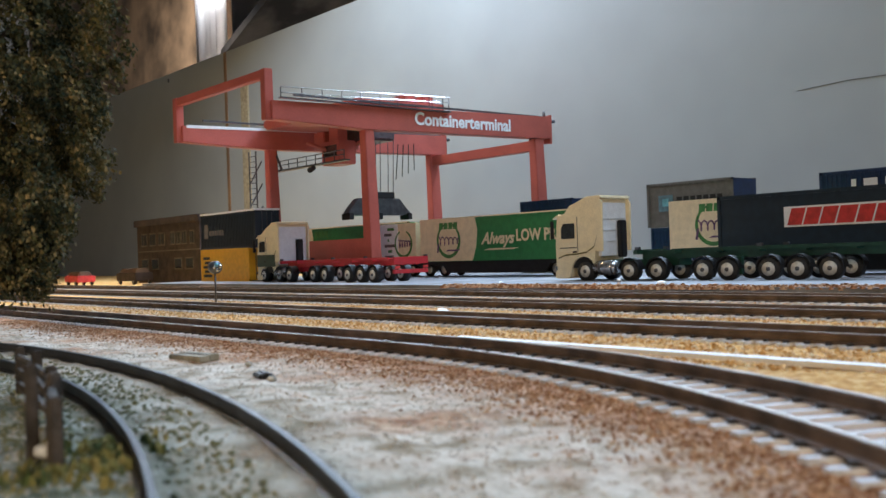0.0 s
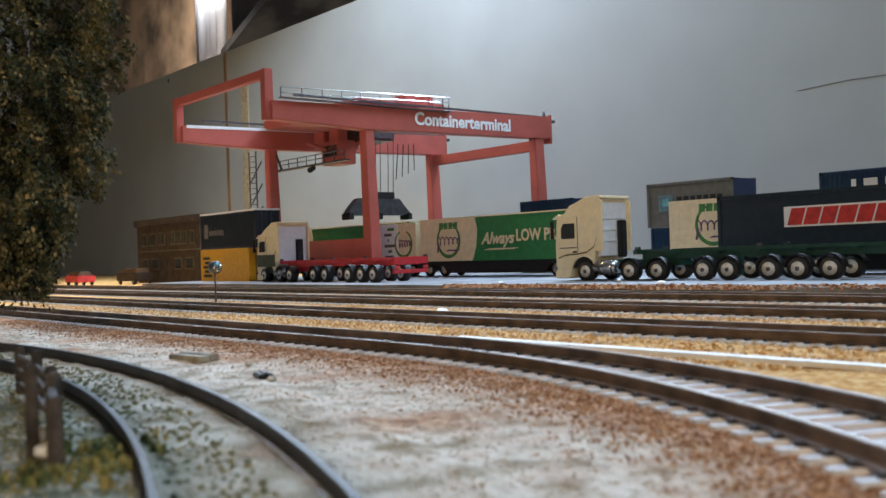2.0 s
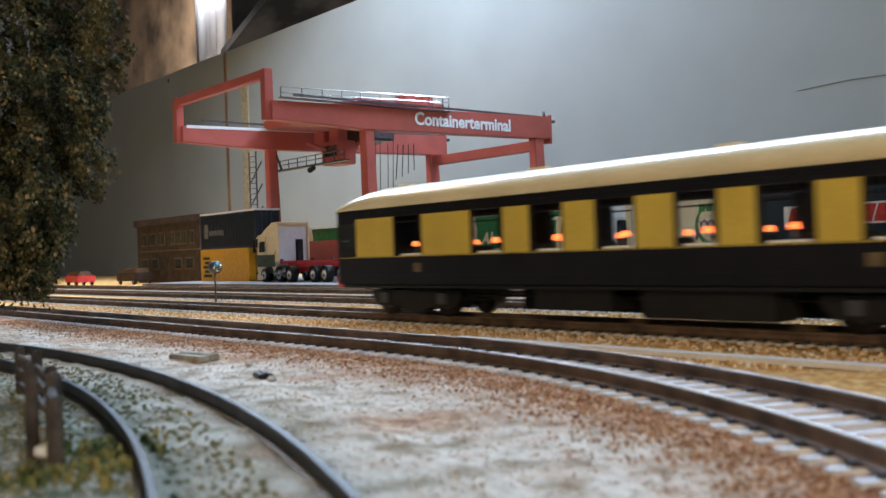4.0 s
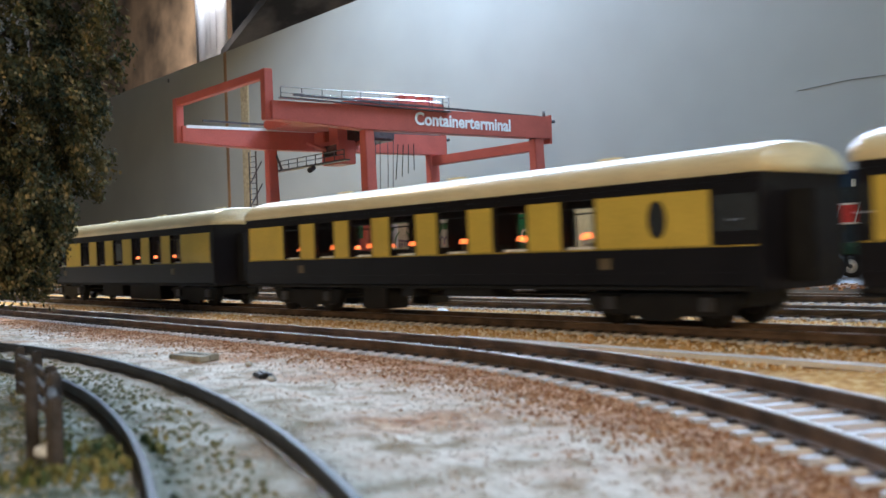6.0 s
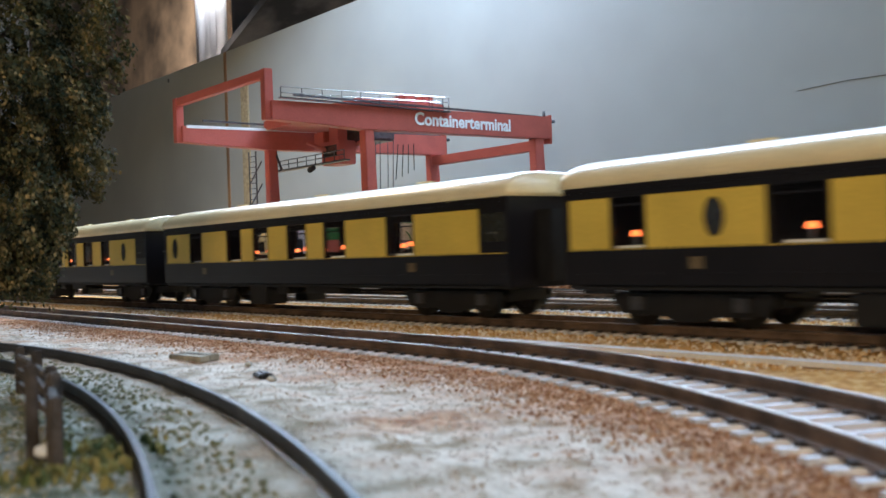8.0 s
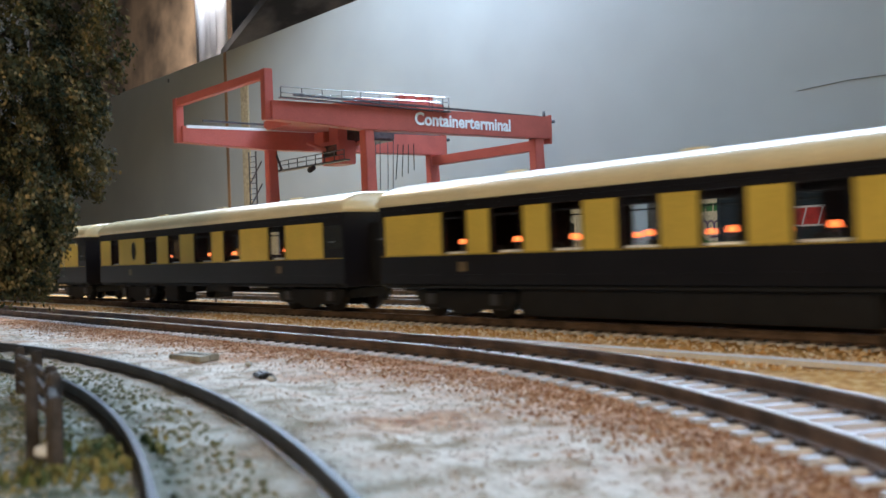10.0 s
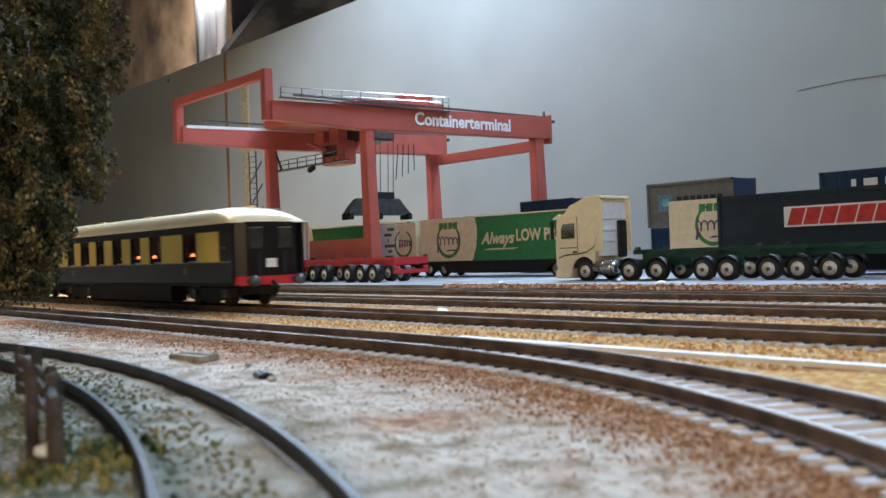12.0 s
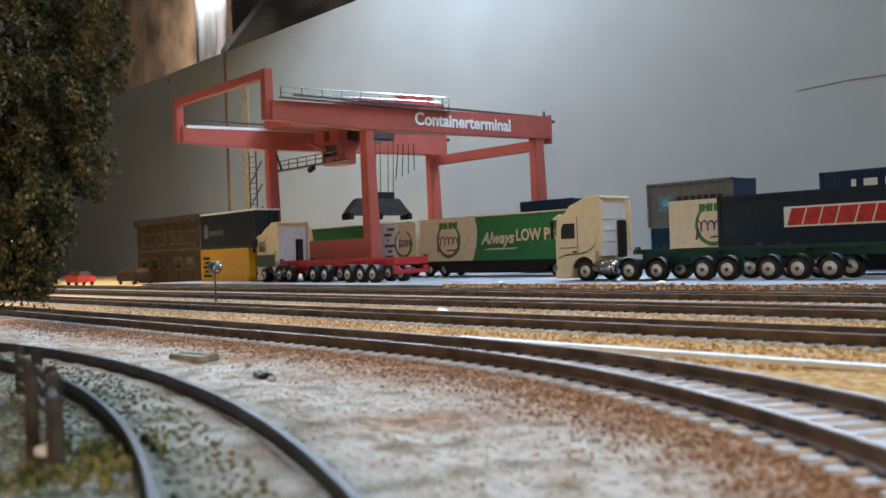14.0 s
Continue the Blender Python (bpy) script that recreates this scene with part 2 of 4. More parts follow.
def profile(name, mat, outline, axis, lo, hi, parent=None, label="", bevel=0.0):
    bm = bmesh.new()
    prism(bm, outline, axis, lo, hi)
    return part(name, bm, mat, parent, label, bevel)


def again(ob, parent, x, y, z, name=None):
    """The same mesh once more, at another place under parent."""
    c = bpy.data.objects.new(name or ob.name.split(".")[0], ob.data)
    scene.collection.objects.link(c)
    c.parent = parent
    c.location = (x * MM, y * MM, z * MM)
    return c


def thing(name, x, y, z, label, category, group="", kind="", turn=0.0):
    ob = new(name)
    ob.empty_display_size = 0.005
    ob.matrix_basis = pose(x * MM, y * MM, z * MM, 0, 0, turn)
    return tagged(ob, label, category, group, kind)


def words(text, mat, size, x, y, z, rx, rz, parent, shear=0.0, label="", stretch=1.0):
    """Raised lettering in the built-in font."""
    c = bpy.data.curves.new("lettering", "FONT")
    c.body, c.size, c.extrude, c.shear, c.offset = text, size * MM, 0.00008, shear, 0.0003 * size / 10
    c.resolution_u = 3
    tmp = bpy.data.objects.new("lettering_form", c)
    scene.collection.objects.link(tmp)
    bpy.context.view_layer.update()
    me = bpy.data.meshes.new_from_object(tmp.evaluated_get(bpy.context.evaluated_depsgraph_get()))
    bpy.data.objects.remove(tmp)
    bpy.data.curves.remove(c)
    me.materials.clear()
    me.materials.append(mat)
    ob = new("lettering", me)
    ob.parent = parent
    ob.matrix_basis = pose(x * MM, y * MM, z * MM, rx, 0, rz) @ Matrix.Diagonal((stretch, 1, 1, 1))
    if label:
        ob["label"] = label
    return ob


def shape_marks(root, name, mat, x, z, widths, h, gap, slant, y=-0.1):
    """Plain slanted shapes in the place of a trade mark."""
    s = slant * h
    for w in widths:
        profile(name, mat, [(x, z), (x + w, z), (x + w + s, z + h), (x + s, z + h)], "y", y - 0.08, y + 0.05, root)
        x += w + gap


# ---- the setting ----
def smooth_noise(x, y, s):
    return noise.noise(Vector((x / s, y / s, 3.7)))


def ground_height(x, y):
    """The lie of the land round the tracks, in millimetres."""
    if not (-1000 < x < 40 and -30 < y < 390):
        return 0.0
    h = 0.75 * smooth_noise(x, y, 22) + 0.45 * smooth_noise(x, y, 7) - 0.35
    siding = 150.0 if x < -195 else -130 + math.sqrt(max(0, 280 ** 2 - (x + 195) ** 2))
    buried = -385.5 + math.sqrt(max(0, 460 ** 2 - (x + 248) ** 2))
    if abs(y - buried) < 26 and x > -640:
        return 0.35 + 0.45 * smooth_noise(x, y, 9) + 0.3 * smooth_noise(x, y, 4)
    if abs(y - siding) < 15 or any(abs(y - o) < 15 for o in (218, 286.5, 355)):
        return -0.25 + 0.2 * smooth_noise(x, y, 7)
    return h


def ground_sheet():
    xs = [-4000, -2500, -1700, -1300, -1100] + [-1000 + 12 * i for i in range(34)] + [-600 + 4 * i for i in range(160)] + [60, 100, 200, 500, 1500, 2390]
    ys = [-1500, -600, -200, -60] + [-30 + 4 * i for i in range(114)] + [440, 500, 600, 779]
    bm = bmesh.new()
    rows = []
    for x in xs:
        row = []
        for y in ys:
            h = ground_height(x, y)
            row.append(bm.verts.new((x, y, h)))
        rows.append(row)
    for i in range(len(xs) - 1):
        for j in range(len(ys) - 1):
            bm.faces.new((rows[i][j], rows[i + 1][j], rows[i + 1][j + 1], rows[i][j + 1]))
    return tagged(part("ground", bm, GROUND, smooth=True), "sandy layout ground with scatter and moss", "ground", kind="structure")


ground_sheet()


def yard_sheet():
    bm = bmesh.new()
    front = [(200, 396)] + [(150 - 14 * i, 387 + 3 * smooth_noise(150 - 14 * i, 0, 40) + 1.2 * smooth_noise(i * 14, 5, 9)) for i in range(78)] + [(-940, 386)]
    prism(bm, front + [(-945, 779), (200, 779)], "z", -1, 4.2)
    return tagged(part("yard_pavement", bm, YARD), "pale grey paved container yard", "pavement", kind="structure")


yard_sheet()
wall = tagged(block("wall_back", WALL, -4200, 2390, 780, 800, -5, 384), "grey painted backboard behind the layout", "wall", kind="structure")
block("joint_strip", TIMBER, -1511, -1503, 778.5, 780, -4, 384, wall)
# raised pale tan strip standing upright on the board
block("pale_wall_strip", material("wall_strip_tan", (0.40, 0.34, 0.22), 0.7), -1452, -1428, 777.5, 780, -4, 330, wall)
bm = bmesh.new()
rod(bm, (-445, 779.9, 155.5), (-400, 779.9, 157.5), 0.25, 5)
rod(bm, (-400, 779.9, 157.5), (-340, 779.9, 156), 0.3, 5)
part("crack", bm, GUNMETAL, wall)
bar("screw", GUNMETAL, (-1740, 779.9, 372), (-1740, 779, 372), 4, wall)

# the room behind and round the layout
tagged(block("wall_room_far", TIMBER, -4300, -2500, 1300, 1320, -700, 1500), "brown timber boarding of the room", "wall", kind="structure")
tagged(block("wall_room_rear", ROOM, -4300, 2400, 1700, 1720, -700, 1500), "dim plaster wall added to close the room and bounce light", "wall", kind="structure")
# unseen front and side walls, floor and ceiling, added to keep bounced light in
tagged(block("bounce_wall_front", ROOM, -4300, 2400, -1620, -1600, -700, 1500), "dim plaster wall added to close the room and bounce light", "wall", kind="structure")
tagged(block("bounce_wall_left", ROOM, -4320, -4300, -1620, 1720, -700, 1500), "dim plaster wall added to close the room and bounce light", "wall", kind="structure")
tagged(block("bounce_wall_right", ROOM, 2400, 2420, -1620, 1720, -700, 1500), "dim plaster wall added to close the room and bounce light", "wall", kind="structure")
tagged(block("floor", ROOM, -4320, 2420, -1620, 1720, -720, -700), "plain unseen floor added to close the room", "floor", kind="structure")
tagged(block("ceiling", ROOM, -4320, 2420, -1620, 1720, 1500, 1520), "pale unseen ceiling added to bounce light", "ceiling", kind="structure")


def curtain():
    root = thing("curtain", -2570, 1240, 395, "pale curtain hanging in soft folds beside a bright gap", "curtain")
    bm = bmesh.new()
    prev = None
    for i in range(40):
        x = i * 4.6
        y = 9 * math.sin(i * 0.55) + 4 * math.sin(i * 1.3)
        col = [bm.verts.new((x, y, z)) for z in (-200, 700)]
        if prev:
            bm.faces.new((prev[0], col[0], col[1], prev[1]))
        prev = col
    bmesh.ops.solidify(bm, geom=bm.faces[:], thickness=2)
    part("fabric", bm, PALE, root, smooth=True)
    bar("curtain_rail", TIMBER, (-20, 0, 702), (200, 0, 702), 8, root)


curtain()


def sloping_roof():
    root = thing("roof_lining", -2185, 1160, 400, "dark felted roof slope with bare rafters", "roof", kind="structure")
    bm = bmesh.new()
    prism(bm, [(0, 130), (1500, 720), (1500, 740), (0, 150)], "y", -40, 560)
    part("felt", bm, FELT, root)
    for k, x in enumerate((470, 760, 1050)):
        bm = bmesh.new()
        prism(bm, [(x, 120 + 0.393 * x), (x + 28, 131 + 0.393 * x), (x + 28, 160 + 0.393 * x), (x, 149 + 0.393 * x)], "y", -60, 560)
        part("rafter", bm, TIMBER, root)


sloping_roof()


# ---- tracks ----
def rail_outline(half, foot):
    return [(-foot, 0.7), (foot, 0.7), (foot, 1.0), (0.25, 1.25), (0.25, 2.3), (half, 2.5), (half, 3.1), (half - 0.12, 3.2), (-half + 0.12, 3.2), (-half, 3.1), (-half, 2.5), (-0.25, 2.3), (-0.25, 1.25), (-foot, 1.0)]


def rail_along(path, offset, parent, side, top):
    """A rail swept along a path of (x, y, heading); its head is bare steel."""
    for kind, outline, mat in (("rail", rail_outline(0.5, 1.1), side), ("rail_head", [(-0.44, 3.18), (0.44, 3.18), (0.40, 3.26), (-0.40, 3.26)], top)):
        bm = bmesh.new()
        prev = None
        for x, y, a in path:
            nx, ny = -math.sin(a), math.cos(a)
            ring = [bm.verts.new((x + nx * (offset + p), y + ny * (offset + p), z)) for p, z in outline]
            if prev:
                for i in range(len(ring)):
                    j = (i + 1) % len(ring)
                    bm.faces.new((prev[i], prev[j], ring[j], ring[i]))
            prev = ring
        bmesh.ops.recalc_face_normals(bm, faces=bm.faces)
        made = part(kind, bm, mat, parent)
        if kind == "rail":
            rail = made
        else:
            made.parent = rail


def sleeper_mesh():
    bm = bmesh.new()
    box(bm, -0.95, 0.95, -13.2, 13.2, -0.6, 0.5)
    for e in (-8.75, 8.75):
        for d in (-1, 1):
            box(bm, -0.55, 0.55, e + d * 1.3 - 0.6, e + d * 1.3 + 0.6, 0.45, 1.15)
    bmesh.ops.scale(bm, vec=(MM, MM, MM), verts=bm.verts)
    me = bpy.data.meshes.new("sleeper")
    bm.to_mesh(me)
    bm.free()
    me.materials.append(SLEEPER_SHEEN)
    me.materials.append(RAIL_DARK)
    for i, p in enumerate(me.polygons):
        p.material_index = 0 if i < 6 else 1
    return me


SLEEPER_MESH = sleeper_mesh()


def track(path, spots, label, lift=0.0, side=RAIL_BROWN, top=STEEL, sunk=0.0):
    root = thing("railway_track", 0, 0, lift, label, "railway track", group="tracks of the layout")
    for e in (-8.75, 8.75):
        rail_along(path, e, root, side, top)
    for x, y, a in spots:
        s = bpy.data.objects.new("sleeper", SLEEPER_MESH)
        scene.collection.objects.link(s)
        s.parent = root
        s.matrix_basis = pose(x * MM, y * MM, (random.uniform(-0.06, 0.06) - sunk) * MM, 0, 0, math.degrees(a) + random.uniform(-0.8, 0.8))
    return root


def straight(o, x0, x1):
    return [(x0, o, 0.0), (x1, o, 0.0)]


for o, far in ((355, 1150), (286.5, 1100), (218, 1000)):
    track(straight(o, -2600, 2300), [(60 - 5.25 * i, o, 0.0) for i in range(int(far / 5.25))], "straight track, rusty rails on sleepers coloured pale for sheen")


def arc(cx, cy, r, x0, x1, n):
    pts = []
    for i in range(n + 1):
        x = x0 + (x1 - x0) * i / n
        s = (x - cx) / r
        pts.append((x, cy + r * math.sqrt(1 - s * s), -math.asin(s)))
    return pts


def arc_spots(cx, cy, r, x0, x1, pitch):
    a0, a1 = math.asin((x0 - cx) / r), math.asin((x1 - cx) / r)
    k = int(abs(a1 - a0) * r / pitch)
    return [(cx + r * math.sin(a0 + (a1 - a0) * i / k), cy + r * math.cos(a0 + (a1 - a0) * i / k), -(a0 + (a1 - a0) * i / k)) for i in range(k + 1)]


track([(-2400, 150, 0.0)] + arc(-195, -130, 280, -195, 25, 40), [(-200 - 5.5 * i, 150, 0.0) for i in range(130)] + arc_spots(-195, -130, 280, -195, 25, 5.6), "curved siding, rusty rails on shiny sleepers coloured pale for sheen")
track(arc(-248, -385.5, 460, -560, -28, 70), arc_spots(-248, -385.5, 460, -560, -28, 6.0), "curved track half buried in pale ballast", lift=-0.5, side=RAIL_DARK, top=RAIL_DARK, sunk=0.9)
strip = thing("plastic_strip", -100, 175, 0, "white plastic strip lying between two tracks", "strip")
profile("strip_body", WHITE, [(-1.6, 0), (1.6, 0), (1.6, 0.9), (0.8, 1.3), (-1.6, 1.1)], "x", -105, 120, strip)


# ---- the moving train: five coaches ----
SHRINK = 0.9342
LENGTH = 265.0 * SHRINK
TRAILER = [(3, 33), (47, 58), (73, 83), (99, 110), (126, 138), (154.5, 166.5), (183, 197), (211, 250)]
KITCHEN = [(4, 31), (45, 71), (86, 97), (111, 127), (143, 156), (172, 199), (216, 251)]
MOTOR = [(3.5, 36.5), (50, 61), (77, 88), (102, 115), (130, 142.5), (157, 169), (185, 211), (228, 252)]
BRAKE = [(2.5, 18), (31, 68), (85, 99), (114, 130), (150, 162), (179, 205), (220, 250)]


def roof_shell(bm, cab):
    """A rounded roof; its end slopes down over a cab."""
    n = 14
    stations = [(-1.0, 0.86), (1.0, 0.97), (4, 1.0), (LENGTH - 4, 1.0), (LENGTH - 1, 0.97), (LENGTH + 1, 0.86)]
    if cab:
        stations = stations[:3] + [(LENGTH - 22, 1.0), (LENGTH - 14, 0.92), (LENGTH - 7, 0.74), (LENGTH - 2, 0.45), (LENGTH + 1.2, 0.14)]
    rings = []
    for x, k in stations:
        ring = []
        for i in range(n + 1):
            a = math.pi * i / n
            ring.append(bm.verts.new((x, -18.9 * math.copysign(abs(math.cos(a)) ** 0.75, math.cos(a)), 41.2 + 8.2 * k * math.sin(a) ** 0.8)))
        rings.append(ring)
    for r0, r1 in zip(rings, rings[1:]):
        for i in range(n):
            bm.faces.new((r0[i], r1[i], r1[i + 1], r0[i + 1]))
        bm.faces.new((r0[0], r0[n], r1[n], r1[0]))
    bm.faces.new(rings[0])
    bm.faces.new(rings[-1][::-1])
    bmesh.ops.recalc_face_normals(bm, faces=bm.faces)


def wheel_pair(parent, x, y, z, r, width, tread=BLACK, disc=GUNMETAL):
    """A wheel with its tyre and disc, standing across y."""
    w = bar("wheel", tread, (0, -width / 2, 0), (0, width / 2, 0), r, parent, seg=18)
    w.location = (x * MM, y * MM, z * MM)
    bar("disc", disc, (0, -width / 2 - 0.12, 0), (0, width / 2 + 0.12, 0), r * 0.62, w, seg=14)
    return w


def bogie(root, x):
    b = block("bogie", BLACK, x - 25, x + 25, -9, 9, 8.5, 12.3, root, bevel=0.4)
    for s in (-1, 1):
        bm = bmesh.new()
        prism(bm, [(x - 25, 9.8), (x - 22, 6.5), (x - 8, 6.0), (x - 5, 4.6), (x + 5, 4.6), (x + 8, 6.0), (x + 22, 6.5), (x + 25, 9.8), (x + 25, 12), (x - 25, 12)], "y", s * 10.6 - 0.8, s * 10.6 + 0.8)
        part("side_frame", bm, BLACK, b, bevel=0.2)
        for d in (-16, 16):
            block("axle_box", GUNMETAL, x + d - 2, x + d + 2, min(s * 11.2, s * 12.6), max(s * 11.2, s * 12.6), 7.5, 11, b)
    for d in (-16, 16):
        for s in (-1, 1):
            wheel_pair(b, x + d, s * 8.6, 9.4, 6.2, 2.4)


def coach(layout, label, cab=False, ovals=()):
    """A coach with its front at x = 0; a cab, where it has one, at the far end."""
    layout = [(p * SHRINK, q * SHRINK) for p, q in layout]
    root = thing("passenger_coach", 0, 217.7, 0, label, "railway coach", group="coaches of the train")
    end_x = LENGTH
    sill, head = 24.2, 37.8
    for s in (-1, 1):
        lo, hi = (s * 17.3, s * 18.4) if s > 0 else (-18.4, -17.3)
        inner = s * 17.0
        block("lower_side", UMBER, 0, end_x, lo, hi, 14.5, sill, root)
        block("cant_rail", UMBER, 0, end_x, lo, hi, head, 41.3, root)
        block("lining", COACH_CREAM, 1, end_x - 1, s * 18.4 - (0.08 if s < 0 else 0), s * 18.4 + (0.08 if s > 0 else 0), sill - 0.35, sill - 0.15, root)
        for z in (17.2, 39.6):
            block("beading", UMBER, 1, end_x - 1, s * 18.45 - 0.15, s * 18.45 + 0.15, z, z + 0.35, root)
        edges = [0.0]
        for a, c in layout:
            edges += [a, c]
            panel = block("cream_panel", COACH_CREAM, a, c, lo - (0.1 if s < 0 else 0), hi + (0.1 if s > 0 else 0), sill, head, root)
            block("inner_lining", UMBER, a, c, inner - 0.25, inner + 0.25, sill, head, panel)
        edges.append(end_x)
        for a, c in zip(edges[0::2], edges[1::2]):
            if c - a > 9.0 and a > 1 and c < end_x - 3:
                w = block("window", UMBER, a, a + 1.0, lo, hi, sill, head, root)
                block("pillar", UMBER, c - 1.0, c, lo, hi, sill, head, w)
                block("top_light", UMBER, a + 1.0, c - 1.0, lo + 0.2, hi - 0.2, head - 2.3, head - 1.8, w)
                p = block("pane", GLASS, a + 1.0, c - 1.0, s * 17.8 - 0.12, s * 17.8 + 0.12, sill, head, w)
                p.visible_shadow = False
            elif c - a > 3:
                d = block("door", UMBER, a, c, lo, hi, sill, head, root)
                block("handrail", CHROME, (a + c) / 2 - 2, (a + c) / 2 + 2, s * 18.9 - 0.2, s * 18.9 + 0.2, 30.0, 30.4, d)
                block("door_glass", DARK_GLASS, a + 1.2, c - 1.2, s * 18.45 - 0.06, s * 18.45 + 0.06, 27.5, head - 1.5, d)
            else:
                block("corner_pillar", UMBER, a, c, lo, hi, sill, head, root)
        for x in ovals:
            x *= SHRINK
            rim = bmesh.new()
            prism(rim, [(x + 2.9 * math.cos(k * math.pi / 10), 31.2 + 4.9 * math.sin(k * math.pi / 10)) for k in range(20)], "y", s * 18.42 - 0.2, s * 18.42 + 0.2)
            rim = part("oval_window", rim, UMBER, root)
            bm = bmesh.new()
            prism(bm, [(x + 2.3 * math.cos(k * math.pi / 10), 31.2 + 4.3 * math.sin(k * math.pi / 10)) for k in range(20)], "y", s * 18.5 - 0.2, s * 18.5 + 0.2)
            part("oval_pane", bm, DARK_GLASS, rim)
        block("step_board", BLACK, 6, end_x - 6, s * 17.6 - 0.9, s * 17.6 + 0.9, 13.2, 13.9, root)
        for x in (44, 200):
            block("crest", CREST, x - 2, x + 2, s * 18.5 - 0.06, s * 18.5 + 0.06, 18.6, 21.6, root)
    block("floor_pan", BLACK, 1, end_x - 1, -17, 17, 13.0, 15.2, root)
    block("end_wall", UMBER, 0.2, 1.6, -17.2, 17.2, 13.5, 41.3, root)
    if not cab:
        block("end_wall", UMBER, end_x - 1.6, end_x - 0.2, -17.2, 17.2, 13.5, 41.3, root)
    bm = bmesh.new()
    roof_shell(bm, cab)
    roof = part("roof", bm, ROOF, root, "cream and white rounded coach roof", smooth=True)
    for k in range(7):
        x = 20 + k * 34
        v = block("roof_vent", ROOF, x - 4, x + 4, (-4.5 if k % 2 else 2), (-1.5 if k % 2 else 5), 48.6, 50.2, roof, bevel=0.5)
    # tables and their lamps behind the windows
    edges = [0.0]
    for a, c in layout:
        edges += [a, c]
    for a, c in zip(edges[2::2], edges[3::2]):
        if c - a < 9:
            continue
        for s in (-1, 1):
            mid = c - 7.0
            t = block("table", WHITE, mid - 5.5, mid + 5.5, s * 12.0 - 4.5, s * 12.0 + 4.5, 23.2, 24.9, root, "white clothed dining table")
            bar("lamp_shade", LAMP_GLOW, (mid, s * 14, 27.4), (mid, s * 14, 28.9), 1.25, t, "orange glowing table lamp shade", seg=10, r2=0.8)
            bar("lamp_stem", CHROME, (mid, s * 14, 24.9), (mid, s * 14, 27.6), 0.35, t, seg=6)
            block("seat_back", BLACK, mid + 9, mid + 11.5, s * 11.0 - 5, s * 11.0 + 5, 15.2, 26.5, root, bevel=0.5)
    bogie(root, 36)
    bogie(root, LENGTH - 36)
    if cab:
        block("equipment_case", BLACK, 66, 176, -15, -7, 5.0, 13.2, root, bevel=0.5)
        boxes = ((70, 110, 9, 5.5), (120, 150, 9, 7.0))
    else:
        boxes = ((82, 97, -11, 5.5), (104, 112, -10, 10.0), (128, 152, -11, 10.5), (84, 95, 10, 6.0), (150, 170, 9, 10.5))
    for x0, x1, y, z0 in boxes:
        block("equipment_box", BLACK, x0, x1, y - 5, y + 5, z0, 13.2, root, bevel=0.4)
    for y in (-8, 8):
        bar("truss_rod", BLACK, (62, y, 10.5), (LENGTH - 62, y, 10.5), 0.5, root, seg=6)
    if cab:
        bm = bmesh.new()
        prism(bm, [(LENGTH - 2, -17.2), (LENGTH + 1.5, -12), (LENGTH + 2.4, 0), (LENGTH + 1.5, 12), (LENGTH - 2, 17.2)], "z", 14.0, 41.6)
        front = part("cab_front", bm, UMBER, root)
        for s in (-1, 1):
            bm = bmesh.new()
            prism(bm, [(LENGTH + 1.0 + 0.9, s * 4), (LENGTH + 1.5 + 0.4, s * 10.8), (LENGTH + 1.2, s * 10.8), (LENGTH + 1.2, s * 4)], "z", 29.5, 38.5)
            bmesh.ops.translate(bm, vec=(0.45, 0, 0), verts=bm.verts)
            part("cab_window", bm, DARK_GLASS, front)
            block("window_rim", CHROME, LENGTH + 1.2, LENGTH + 2.2, s * 7.4 - 3.4, s * 7.4 + 3.4, 38.7, 39.1, front)
        block("head_code_panel", WHITE, LENGTH + 2.3, LENGTH + 2.75, -2.6, 2.6, 21, 25, front)
        block("jumper_cable", BLACK, LENGTH + 1.6, LENGTH + 3, 5.5, 7.2, 18, 28.5, front)
        block("jumper_cable", BLACK, LENGTH + 1.6, LENGTH + 3, -7.2, -5.5, 18, 28.5, front)
        beam = block("buffer_beam", LORRY_RED, LENGTH - 1, LENGTH + 3.2, -17, 17, 13.2, 17.2, root, "red buffer beam", bevel=0.4)
        for s in (-1, 1):
            bar("buffer", GUNMETAL, (LENGTH + 3, s * 11.5, 15.2), (LENGTH + 8, s * 11.5, 15.2), 1.6, beam, seg=10, r2=2.6)
        bar("coupling_hook", BLACK, (LENGTH + 3, 0, 14.5), (LENGTH + 8, 0, 12), 0.9, beam, seg=6)
    else:
        g = block("gangway", BLACK, LENGTH - 0.2, LENGTH + 6.6, -6.5, 6.5, 15, 37, root, bevel=0.5)
        block("door_panel", PALE, LENGTH - 0.1, LENGTH + 0.12, 8.0, 14.0, 18, 36, g)
    block("gangway", BLACK, -6.6, 0.2, -6.5, 6.5, 15, 37, root, bevel=0.5)
    bar("coupling", BLACK, (-9, 0, 12), (2, 0, 12), 1.2, root, seg=6)
    return root


coaches = []
LOOK = "umber and cream railway coach"
coaches.append(coach(MOTOR, LOOK + " with a driving cab, leading the train", cab=True))
coaches.append(coach(TRAILER, LOOK + " with one oval window", ovals=(233,)))
coaches.append(coach(KITCHEN, LOOK + " with wide panels and oval window", ovals=(14,)))
coaches.append(coach(BRAKE, LOOK + " with a door and oval window", ovals=(53,)))
coaches.append(coach(MOTOR, LOOK + " with driving cab and red buffer beam", cab=True))


